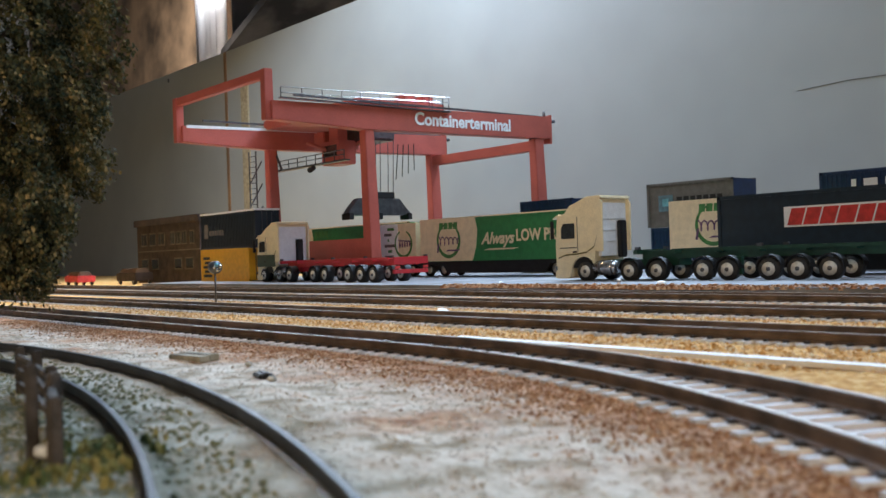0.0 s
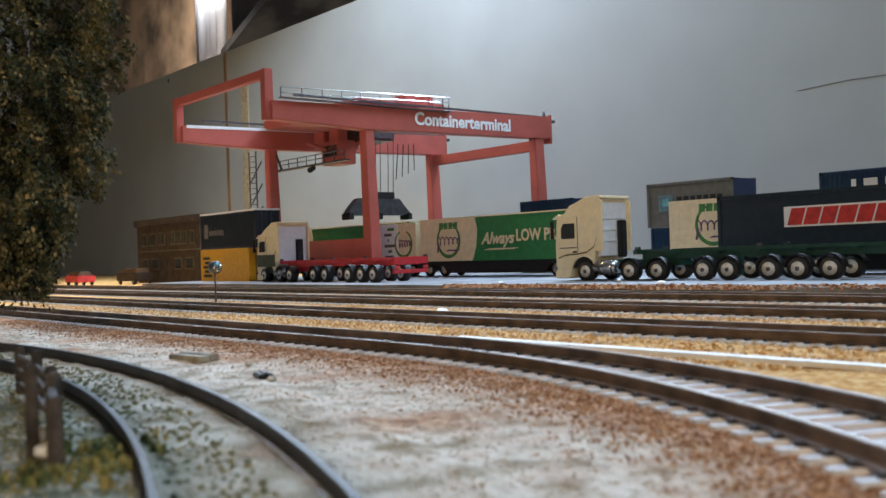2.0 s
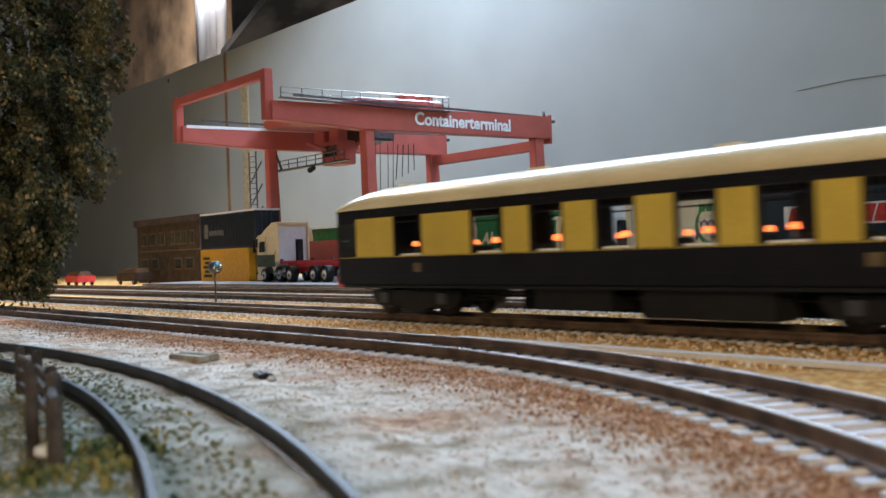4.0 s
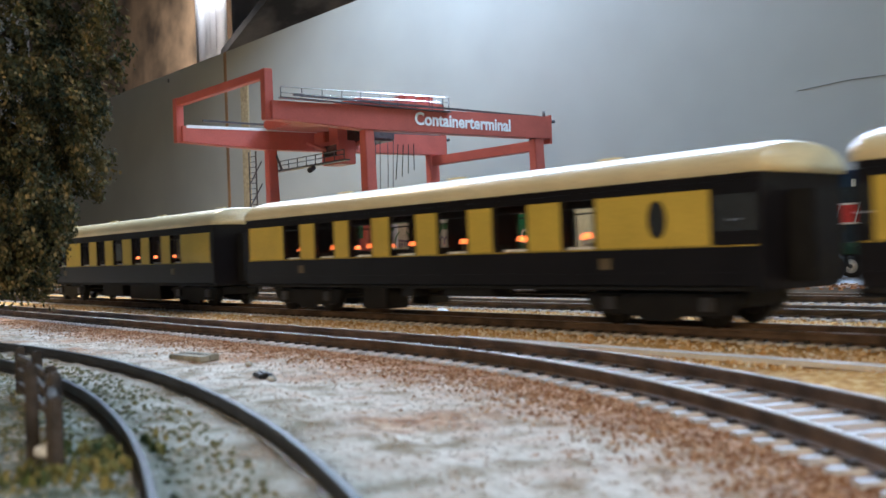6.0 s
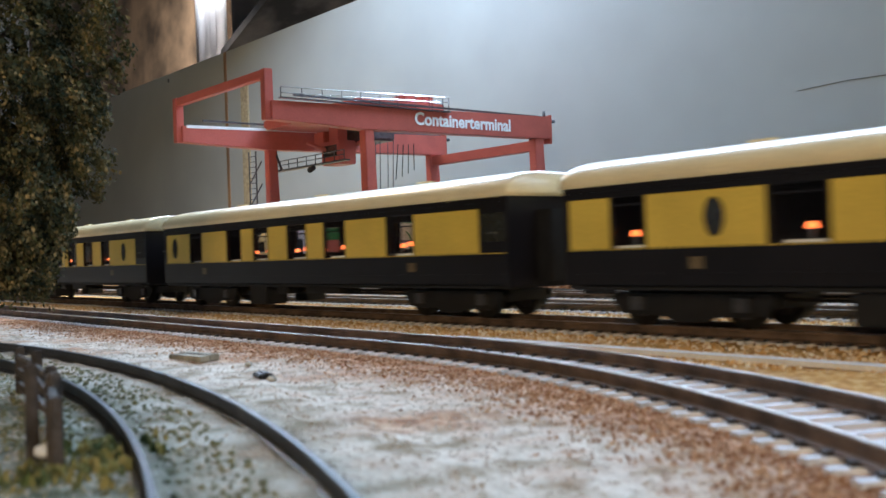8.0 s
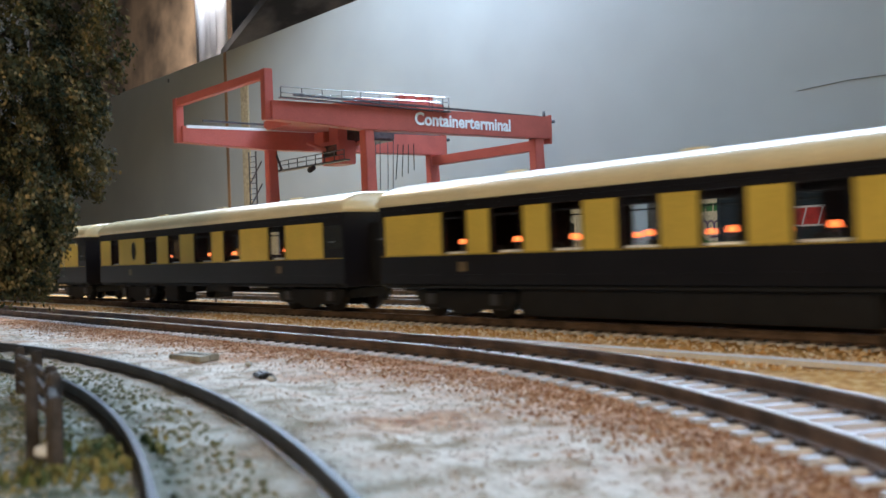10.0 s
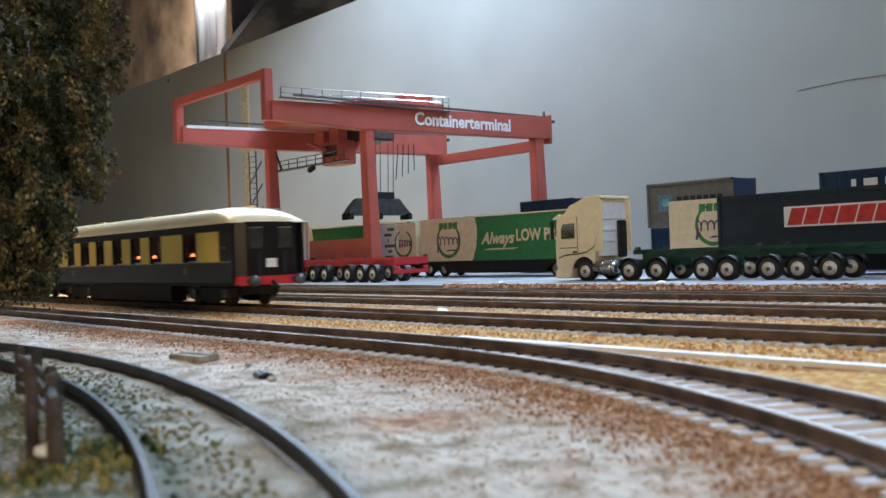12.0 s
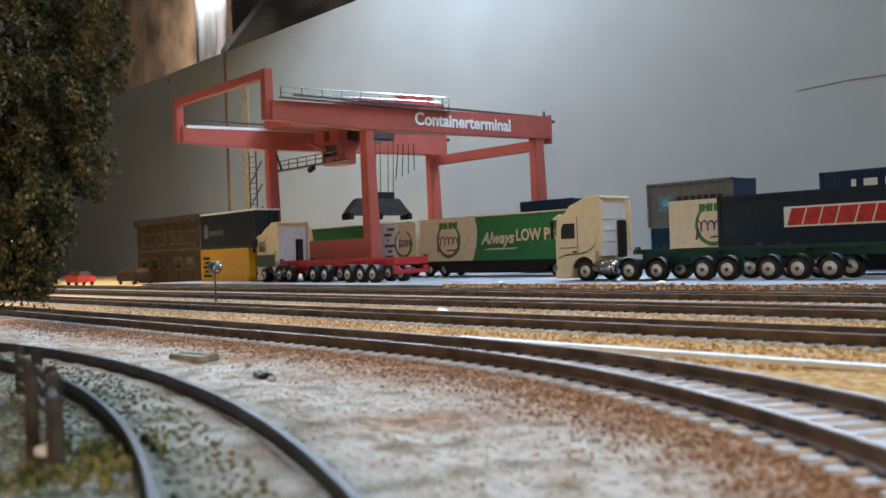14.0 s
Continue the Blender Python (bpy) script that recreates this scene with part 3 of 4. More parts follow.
def front_of(i, t):
    """Where a coach's front end stands; the train gathers a little pace as it comes in."""
    x = SHRINK * (486.5 + 289.34 * i - 190.2 * t) - 30.0
    x -= 12.5 * max(0.0, t - 11.5)
    if t > 8.0:
        x -= 6.0 * max(0.0, 1.0 - abs(t - 10.5))
    if t < 5.0:
        x -= 11.0 * (1.0 - (max(t, 3.0) - 3.0) / 2.0)
    return x - (9.0 if i == 0 else 0.0)


def motions():
    """The train runs along the third track from right to left at a steady pace."""
    for i, c in enumerate(coaches):
        rows = []
        for k in range(0, 29):
            t = k * 0.5
            x = front_of(i, t)
            if i == 0:
                rows.append((t, pose((x + LENGTH) * MM, 217.7 * MM, 0, 0, 0, 180)))
            else:
                rows.append((t, pose(x * MM, 217.7 * MM, 0)))
        walk(c, rows)


# ---- the gantry crane ----
def crane():
    root = thing("gantry_crane", 0, 0, 4.2, "red gantry container crane with white lettering on its girder", "crane")
    near, far = -660, -821
    for u in (near, far):
        g = profile("girder", RED, [(377, 129), (377, 143.5), (430, 144.5), (687, 150), (687, 128.5), (464, 125.5)], "x", u - 6, u + 6, root, bevel=0.6)
        if u == far:
            profile("top_plate", WHITE, [(381, 141.6), (545, 144.8), (545, 147), (381, 144.4)], "x", u + 5.9, u + 6.5, g, "white girder edge")
        post = block("nose_post", RED, u - 3.5, u + 3.5, 372.5, 380, 128.5, 168.5, root, bevel=0.5)
        # rail and buffers on top of the girder
        block("trolley_rail", GUNMETAL, u - 1, u + 1, 400, 680, 149.2, 151, g)
        for o in (470, 672):
            w = 4.6 if o == 470 else 6
            bm = bmesh.new()
            top = [(u - 4.5, o - w), (u + 4.5, o - w), (u + 4.5, o + w), (u - 4.5, o + w)]
            bot = [(u - 2, o - w - 1), (u + 9, o - w - 1), (u + 9, o + w + 1), (u - 2, o + w + 1)]
            a = [bm.verts.new((x, y, 8)) for x, y in bot]
            c = [bm.verts.new((x, y, 129)) for x, y in top]
            for i in range(4):
                j = (i + 1) % 4
                bm.faces.new((a[i], a[j], c[j], c[i]))
            bm.faces.new(a[::-1])
            bm.faces.new(c)
            leg = part("leg", bm, RED, root, bevel=0.6)
            shoe = block("bogie_frame", GUNMETAL, u - 7, u + 17, o - 6, o + 6, 3, 8.5, leg, bevel=0.5)
            for d in (-2, 12):
                bar("travel_wheel", BLACK, (u + d, o - 4, 3), (u + d, o + 4, 3), 3, leg, seg=14)
        block("end_plate", RED, u - 5, u + 5, 687, 690, 124, 152, g, bevel=0.4)
        bar("end_buffer", GUNMETAL, (u, 684, 149), (u, 684, 156), 1.6, g, seg=8)
        bar("end_lamp", GUNMETAL, (u + 4, 690, 146), (u + 4, 694, 146), 1.8, g, seg=8)
    block("nose_bar", RED, far + 3.5, near - 3.5, 373, 379.6, 161.5, 168.2, root, bevel=0.5)
    block("sill_beam", RED, far, near, 465, 476, 17, 35, root, bevel=0.8)
    block("sill_beam", RED, far, near, 666, 678, 17, 33, root, bevel=0.8)
    block("cross_beam", RED, far, near, 668, 676, 116.5, 126.5, root, bevel=0.6)
    # walkways and hand rails on the girders
    for u, o1, mat in ((near + 8, 556, CHROME), (far - 8, 640, GUNMETAL)):
        o0 = 384 if mat is CHROME else 520
        r = block("walkway", GUNMETAL, u - 2.5, u + 2.5, o0 - 1, o1, 145.2, 146, root)
        for z in (149.5, 154):
            bar("hand_rail", mat, (u, o0, z), (u, o1, z + (4.5 if mat is CHROME else 8)), 0.36, r, seg=6)
        k = 0
        while o0 + 19 * k <= o1:
            o = o0 + 19 * k
            bar("post", GUNMETAL, (u, o, 145.5), (u, o, 154 + 4.5 * (o - 384) / 172), 0.4, r, seg=5)
            k += 1
    # trolley with its cab, gallery, ropes and spreader
    tr = block("trolley_frame", RED, far + 2, near - 2, 462, 530, 144.5, 153, root, bevel=0.8)
    house = block("machine_house", RED, -764, -716, 566, 604, 150, 165, root, bevel=1.0)
    for o in (574, 596):
        block("motor_cover", RED, -750, -730, o - 6, o + 6, 165, 175, house, bevel=1.0)
    for o in (568, 585, 602):
        bar("house_rail", GUNMETAL, (-716, o, 150), (-716, o, 172), 0.5, house, seg=5)
    block("lamp_box", PALEBLUE, -742, -730, 524, 538, 158, 166, root, bevel=0.5)
    cabin = block("driver_cabin", RED, -768, -738, 494, 513, 106, 128, root, bevel=0.8)
    block("cabin_window", DARK_GLASS, -764, -742, 493.6, 494.2, 114, 124, cabin)
    block("cabin_bracket", RED, -760, -746, 498, 509, 128, 146, root)
    for d in (-20, 18):
        bm = bmesh.new()
        rod(bm, (-753, 502, 116), (-753 + d, 502 + d, 128), 2.2, 6)
        part("cabin_strut", bm, RED, cabin)
    block("hoist_drum", GUNMETAL, -770, -728, 520, 552, 128, 142, root, "dark hoist drum under the girder", bevel=2.0)
    block("winch_case", RED, -790, -772, 500, 540, 124, 140, root, bevel=1.0)
    gal = block("gallery", GUNMETAL, -826, -700, 474, 480, 104.5, 106, root)
    for z in (110, 114):
        bar("gallery_rail", GUNMETAL, (-826, 474, z), (-700, 474, z), 0.5, gal, seg=5)
    for k in range(9):
        bar("gallery_post", GUNMETAL, (-826 + 15.7 * k, 474, 105), (-826 + 15.7 * k, 474, 114), 0.45, gal, seg=5)
    bar("gallery_strut", GUNMETAL, (-822, 474, 128), (-808, 474, 106), 1.2, gal, seg=6)
    bar("floodlight", BLACK, (-745, 470, 102), (-742, 464, 99), 2.6, gal, seg=10)
    sp = profile("spreader", GUNMETAL, [(500, 60), (505, 66), (513, 74), (560, 74), (566, 67), (573, 60), (566, 58), (508, 58)], "x", -745, -735, root, "dark lifting spreader", bevel=0.6)
    for o in (500, 533, 568):
        block("spreader_foot", BLACK, -747, -733, o, o + 5, 54, 60, sp, bevel=0.5)
    block("head_block", BLACK, -745, -735, 524, 554, 74, 80, sp, bevel=0.5)
    for x in (-744, -736):
        for o in (524, 538, 553):
            bar("rope", GUNMETAL, (x, o, 80), (x, o + random.uniform(-3, 3), 146), 0.4, sp, seg=5)
    for k in range(4):
        bar("cable_loop", BLACK, (-735 + 3 * k, 560 + 4 * k, 126), (-735 + 2 * k, 556 + 6 * k, 92 + 3 * k), 0.45, root, seg=5)
    # ladder on the far leg
    lad = bar("ladder", GUNMETAL, (-836, 462, 40), (-836, 462, 126), 0.7, root, seg=5)
    bar("stile", GUNMETAL, (-846, 460, 40), (-846, 460, 126), 0.7, lad, seg=5)
    for k in range(16):
        bar("rung", GUNMETAL, (-836, 462, 43 + 5.2 * k), (-846, 460, 43 + 5.2 * k), 0.45, lad, seg=5)
    for k in range(3):
        bar("brace", GUNMETAL, (-846, 460, 50 + 22 * k), (-832, 466, 72 + 22 * k), 0.7, lad, seg=5)
    words("Containerterminal", WHITE, 15.5, near + 6.4, 517, 132.8, 90, 90, root, label="white lettering on the girder")
    return root


crane()


# ---- containers ----
def container(x0, o0, z0, length, height, mat, label, depth=32.0, ribs=True, turn=0.0):
    """A corrugated box: its near long side lies at y = 0 of its own space."""
    root = thing("shipping_container", x0, o0, z0, label, "container", group="containers in the yard", turn=turn)
    block("box_body", mat, 1, length - 1, 0.6, depth - 0.6, 0.6, height - 0.5, root)
    for z in (0, height - 2.0):
        for y in (0, depth - 1.6):
            block("long_rail", mat, 0, length, y, y + 1.6, z, z + 2.0, root)
    for x in (0, length - 2.2):
        for y in (0, depth - 2.2):
            block("corner_post", mat, x, x + 2.2, y, y + 2.2, 0, height, root)
    if ribs:
        bm = bmesh.new()
        k = int((length - 8) / 3.2)
        for i in range(k):
            x = 4 + i * 3.2
            box(bm, x, x + 1.6, 0.25, 0.7, 2.0, height - 2.2)
        part("corrugation", bm, mat, root)
    for y in (depth * 0.3, depth * 0.5, depth * 0.7):
        bar("door_bar", GUNMETAL, (length - 0.6, y, 2), (length - 0.6, y, height - 2), 0.4, root, seg=6)
    return root


def ring_mark(root, x, z, r, mat):
    bm = bmesh.new()
    k = 40
    outer, inner = [], []
    for i in range(k):
        a = math.radians(112 + 316 * i / (k - 1))
        w = 0.10 + 0.10 * math.sin(math.pi * i / (k - 1))
        outer.append(bm.verts.new((x + r * math.cos(a), 0, z + r * 0.96 * math.sin(a))))
        inner.append(bm.verts.new((x + r * (1 - w) * math.cos(a), 0, z + r * 0.96 * (1 - w) * math.sin(a))))
    for i in range(k - 1):
        bm.faces.new((outer[i], outer[i + 1], inner[i + 1], inner[i]))
    bmesh.ops.translate(bm, vec=(0, -0.12, 0), verts=bm.verts)
    bmesh.ops.solidify(bm, geom=bm.faces[:], thickness=0.1)
    return part("ring_emblem", bm, mat, root)


def squiggle(root, mat, x, z, w, h, y=-0.4):
    """A flowing painted stroke in the place of script lettering."""
    bm = bmesh.new()
    pts = []
    for i in range(41):
        q = i / 40
        pts.append((x + w * q + 1.4 * math.sin(q * 31), z + h * (0.5 + 0.42 * math.cos(q * 31) * (1.0 - 0.35 * q))))
    for (x0, z0), (x1, z1) in zip(pts, pts[1:]):
        rod(bm, (x0, y, z0), (x1, y, z1), 0.62, 5)
    for v in bm.verts:
        v.co.y = y + (v.co.y - y) * 0.2
    part("emblem_script", bm, mat, root)


def store_container(x0, o0, z0, label, length=180.0, height=36.5, cream_to=72.0):
    root = container(x0, o0, z0, length, height, GREEN, label, ribs=False)
    bm = bmesh.new()
    prism(bm, [(0, 0.3), (cream_to - 4, 0.3), (cream_to + 1, height * 0.35), (cream_to + 2.5, height * 0.7), (cream_to, height - 0.3), (0, height - 0.3)], "y", -0.12, 0.3)
    part("cream_end", bm, BOX_CREAM, root, "cream printed end")
    ring_mark(root, 38, 17.5, 15.5, PRINT_GREEN).location.y = -0.1 * MM
    shape_marks(root, "emblem_bar", PRINT_GREEN, 26, 27.2, [5.2, 5.2, 5.2, 5.2], 5.6, 1.0, 0.1, -0.25)
    squiggle(root, PURPLE, 25, 12.5, 27, 9.5)
    shape_marks(root, "emblem_tail", PURPLE, 22.5, 7.5, [2.0], 8, 0, 0.2, -0.35)
    shape_marks(root, "emblem_line", PURPLE, 34, 8.5, [16], 1.4, 0, 2.0, -0.3)
    words("Always", BOX_CREAM, 13, 80, -0.3, 13.5, 90, 0, root, shear=0.35)
    shape_marks(root, "underline", BOX_CREAM, 82, 8.5, [34], 1.2, 0, 6.0, -0.2)
    words("LOW PRICES", BOX_CREAM, 12.5, 120, -0.3, 15, 90, 0, root, stretch=0.92)
    block("top_edge", BOX_CREAM, 0, length, -0.1, 0.5, height - 0.9, height + 0.15, root)
    return root


def flat_wagon(x0, o0, length, label):
    """A low container wagon standing on its own wheels."""
    root = thing("container_wagon", x0, o0, 4.2, label, "railway wagon", group="container wagons")
    block("deck", BLACK, 0, length, 0, 31, 10.0, 13.0, root, bevel=0.4)
    for y in (1.5, 27.5):
        # black sole bar, its middle deepened to stand in for shade beneath the deck
        profile("sole_bar_shade", BLACK, [(4, 10), (30, 10), (36, 3.0), (length - 36, 3.0), (length - 30, 10), (length - 4, 10)], "y", y, y + 2, root)
    for x in (18, length - 18):
        b = block("bogie", BLACK, x - 15, x + 15, 5, 26, 5.5, 9.8, root, bevel=0.4)
        for d in (-10, 10):
            for y in (6, 24):
                wheel_pair(b, x + d, y, 6.0, 5.8, 2.2, BLACK, RIM)
    for x in (0, length):
        bar("buffer", GUNMETAL, (x - (3 if x == 0 else 0), 7, 10.5), (x + (0 if x == 0 else 3), 7, 10.5), 2.0, root, seg=10)
    return root


# the supermarket containers on their wagons
flat_wagon(-664, 525, 188, "black container wagon under a green box")
store_container(-660, 524, 17.2, "cream and green printed container on a wagon")
flat_wagon(-862, 525, 190, "black container wagon under a green box")
c = store_container(-858, 524, 17.2, "dark green printed container with cream end", cream_to=20)
e = thing("shipping_container", -716, 522, 17.2, "white ended container printed with green panels", "container", group="containers in the yard")
block("box_body", BOX_CREAM, 0, 52, 0, 32, 0, 35, e, bevel=0.4)
block("white_end", WHITE, -0.3, 26, -0.4, 0.2, 0.4, 34.6, e)
for k in range(6):
    block("print_patch", PRINT_GREEN if k % 2 else GREY, 6 + (k % 2) * 5, 13 + (k % 3) * 4, -0.6, -0.3, 4 + 5 * k, 6.5 + 5 * k, e)
ring_mark(e, 34, 16.5, 13, PRINT_GREEN).location.y = -0.3 * MM
squiggle(e, PURPLE, 27, 12.5, 18, 8.5)

# the dark container on its wagon, and the stacks behind
flat_wagon(-358, 521, 190, "black container wagon behind the lorry")
flat_wagon(-165, 521, 190, "black container wagon behind the lorry")
s = container(-354, 520, 17.2, 180, 36.5, NAVY, "very dark navy smooth sided container on a wagon", ribs=False)
block("name_plate", WHITE, 46, 136, -0.15, 0.2, 15.5, 27.5, s)
shape_marks(s, "trade_mark", PRINT_RED, 48, 16.6, [9.0, 9.0, 9.0, 10.4, 9.0, 9.0, 9.0, 8.0], 9.8, 1.1, 0.32, -0.2)
block("warning_plate", YELLOW, 52, 60, -0.15, 0.1, 0.3, 3.6, s)
container(-168, 520, 17.2, 180, 36.5, NAVY, "very dark navy corrugated container on a wagon")
g = container(-503, 640, 39, 82, 36, GREY, "weathered grey container with a pale emblem on a stack", ribs=False)
block("emblem", EMBLEM, 12, 26, -0.2, 0.2, 13, 26, g)
shape_marks(g, "emblem_star", PALEBLUE, 16, 17, [6], 6, 0, 0.0, -0.3)
shape_marks(g, "trade_mark", BLACK, 30, 18.0, [5, 5, 4.5, 4.5, 4.5, 5, 4.5], 6.0, 1.6, 0.0, -0.2)
block("blue_end", BLUE, 81.5, 82.4, 1, 31, 1, 35, g)
container(-500, 640, 4.2, 82, 34.6, BLUE, "dark blue container at the foot of a stack")
lc = container(-329, 600, 38.8, 130, 30, BLUE, "dark blue container with white lettering shapes on a stack")
shape_marks(lc, "trade_mark", WHITE, 22, 13, [3.2, 9, 9, 9, 9], 11, 5, 0.0, -0.2)
container(-329, 600, 4.2, 130, 34.4, GREY, "grey container at the foot of a stack")
pc = store_container(-436, 580, 20.2, "cream printed container standing behind the lorry", length=130, height=36, cream_to=90)
container(-436, 580, 4.2, 130, 15.8, BLUE, "low dark blue flat container under another")
container(-612, 600, 34.2, 62, 33, BLUE, "dark blue container stacked behind the wagons")
container(-612, 600, 4.2, 62, 29.8, GREY, "grey container at the foot of a stack")

y = container(-918, 440, 4.2, 102, 31.8, YELLOW, "yellow container with a black printed panel", depth=26, ribs=False)
for k in range(5):
    block("printed_patch", BLACK, 6 + (k % 2) * 3, 24 - (k % 3) * 4, -0.2, 0.1, 4 + 4.4 * k, 6.6 + 4.4 * k, y)
b2 = container(-916, 440, 36.2, 114, 35, NAVY, "navy container with a white roof edge on a yellow one", depth=26)
block("roof_sheet", WHITE, -0.5, 114.5, -0.4, 26.4, 34.4, 36.2, b2)
block("print_square", GREY, 8, 17, -0.2, 0.1, 11, 25, b2)
shape_marks(b2, "trade_mark", GREY, 19, 13.5, [5, 5, 4, 2, 6, 4], 5.0, 1.2, 0.0, -0.1)


# ---- lorries ----
def arch(cx, r, z0, n=8):
    return [(cx - r * math.cos(math.pi * i / n), z0 + r * math.sin(math.pi * i / n)) for i in range(n + 1)]


def lorry(x, o, turn, label, paint, low, chassis, wheels, bed, cab_len=38.0):
    """A tractor with a bare container trailer. Its front is at x = 0, its near side at y = 0."""
    root = thing("container_lorry", x, o, 4.2, label, "lorry", group="lorries in the yard", turn=turn)
    L = cab_len
    outline = [(0.6, 3.0), (11.5, 3.0)] + [(px, pz) for px, pz in arch(21.5, 9.2, 6.0)] + [(L - 4, 9), (L - 3.2, 19), (L - 1, 19), (L, 51), (L - 10, 51.5), (L - 22, 47), (8, 42.5), (2.6, 41), (1.6, 38), (0.2, 22)]
    cab = profile("cab", paint, outline, "y", 1.0, 32.0, root, bevel=0.7)
    if low is not paint:
        block("lower_panel", low, 0.4, L - 4, 0.7, 1.1, 13.5, 24, cab)
    for yy in (0.2, 32.4):
        w = profile("side_window", DARK_GLASS, [(5, 26.5), (15.5, 26.5), (15.5, 36), (7, 36), (5, 33)], "y", yy + 0.5, yy + 0.9, cab)
        block("door_seam", GUNMETAL, 17.5, 17.8, yy + 0.6, yy + 0.9, 15, 40, cab)
        block("sill_trim", GUNMETAL, 4, 17, yy + 0.55, yy + 0.9, 20.5, 21.0, cab)
        block("door_handle", BLACK, 13.8, 16.8, yy + 0.4, yy + 0.8, 17.6, 18.6, cab)
    profile("windscreen", DARK_GLASS, [(0.0, 24), (1.6, 38.5), (1.3, 38.6), (-0.3, 24)], "y", 3, 30, cab)
    profile("sun_visor", paint, [(-2.2, 39), (2.5, 41.2), (2.5, 42.2), (-2.2, 40)], "y", 2.0, 31, cab)
    for y0 in (0.75, 31.95):
        line = [(2.5, 14.0), (8, 15.8), (16, 16.2), (24, 17.2), (30, 20.5), (L - 1.5, 27)]
        profile("stripe", TRIM_GOLD, line + [(p + 0.2, q + 0.9) for p, q in line[::-1]], "y", y0, y0 + 0.35, cab)
    m = block("mirror", BLACK, -1.2, 0.8, -2.6, -0.4, 26.5, 38, cab, bevel=0.4)
    block("mirror", BLACK, -1.2, 0.8, 33.4, 35.6, 26.5, 38, cab, bevel=0.4)
    block("bumper", paint, -0.6, 11.2, 0.6, 32.4, 1.6, 6.4, cab, bevel=0.6)
    block("head_lamp", CHROME, -0.9, 1.2, 1.0, 6, 7, 9.5, cab)
    # air deflectors and the white rear of the cab
    block("rear_panel", WHITE, L - 2.2, L + 0.3, 3, 30, 15, 48, cab, "white flat rear of the cab", bevel=0.3)
    for z in (24, 31, 38):
        block("panel_rib", WHITE, L + 0.2, L + 0.8, 4, 29, z, z + 0.6, cab)
    for y0 in (0.8, 30.6):
        profile("air_deflector", paint, [(L - 3, 18), (L + 2.5, 18), (L + 3, 48), (L, 51.8), (L - 3, 51)], "y", y0, y0 + 1.4, cab, bevel=0.3)
    profile("roof_fairing", paint, [(L - 12, 49.5), (L + 2.2, 50.5), (L + 1.6, 52.4), (L - 10, 52)], "y", 0.8, 32, cab, bevel=0.4)
    block("arch_liner", BLACK, 13, 30, 2.4, 30.6, 8, 15, cab)
    block("snorkel", BLACK, L + 0.6, L + 4.2, 19, 25, 14, 37, cab, bevel=0.6)
    # the chassis, tank, bed and mudguards
    block("chassis", chassis, 10, bed[0] + 24, 9, 24, 8.5, 12.5, root, bevel=0.3)
    bar("fuel_tank", CHROME, (L - 5, 4.4, 8.0), (L + 10, 4.4, 8.0), 4.4, root, seg=14)
    for d in (0, 9):
        bar("tank_strap", GUNMETAL, (L - 1 + d, 4.4, 8.0), (L + 0 + d, 4.4, 8.0), 4.6, root, seg=14)
    frame = block("trailer_frame", chassis, bed[0], bed[1], 8, 11, 12.5, 17.5, root, bevel=0.3)
    block("frame_rail", chassis, bed[0], bed[1], 22, 25, 12.5, 17.5, frame, bevel=0.3)
    xx = bed[0]
    while xx <= bed[1]:
        block("cross_member", chassis, xx - 1.5, xx + 1.5, 0.6, 32.4, 15.5, 18.2, frame, bevel=0.2)
        xx += (bed[1] - bed[0]) / 6.0
    for y0 in (0.4, 31.0):
        block("side_rail", chassis, bed[0] + 40, bed[1] - 6, y0, y0 + 1.4, 16.6, 18.4, frame)
    for x0 in (bed[0], (bed[0] + bed[1]) / 2, bed[1] - 3):
        for y0 in (0.2, 30.8):
            block("twist_lock", GUNMETAL, x0, x0 + 3, y0, y0 + 2, 18.2, 19.8, frame)
    bar("fifth_wheel", GUNMETAL, (bed[0] + 10, 16.5, 12.5), (bed[0] + 10, 16.5, 14), 7, root, seg=14)
    block("rear_bar", chassis, bed[1] - 1, bed[1] + 1.5, 1, 32, 6.5, 9.5, frame, bevel=0.3)
    block("rear_bar", chassis, bed[1] - 1, bed[1] + 1.5, 1, 32, 13.2, 18.6, frame, bevel=0.3)
    for y0 in (1.5, 27):
        block("tail_lamp", PRINT_RED, bed[1] + 1.4, bed[1] + 2.0, y0, y0 + 4.5, 10, 12, frame)
    block("landing_leg", chassis, bed[0] + 62, bed[0] + 66, 4, 7, 3.0, 13, frame)
    for i, wx in enumerate(wheels):
        for y0 in (3.6, 29.4):
            w = bar("wheel", TYRE, (0, -2.9, 0), (0, 2.9, 0), 5.9, root, seg=24)
            w.location = (wx * MM, y0 * MM, 5.9 * MM)
            bar("rim", RIM, (0, -3.05, 0), (0, 3.05, 0), 3.7, w, "pale grey wheel rim", seg=16)
            bar("hub", GUNMETAL, (0, -3.6, 0), (0, 3.6, 0), 1.2, w, seg=10)
            if i:
                bm = bmesh.new()
                prism(bm, arch(wx, 7.3, 6.4, 10) + arch(wx, 6.7, 6.4, 10)[::-1], "y", y0 - 3.2, y0 + 3.2)
                part("mudguard", bm, BLACK, root)
    return root


lorry(-424, 445, 5.0, "cream lorry tractor with a bare black container trailer", CREAM, CREAM, DARKGREEN, [23, 55, 74, 104, 119, 143, 159, 176], (60, 214), 34.0)
lorry(-773, 424, -2.0, "white and dark green lorry with a bare red container trailer", CREAM, DARKGREEN, LORRY_RED, [13, 41, 59, 99, 117, 152, 170, 187], (44, 214))


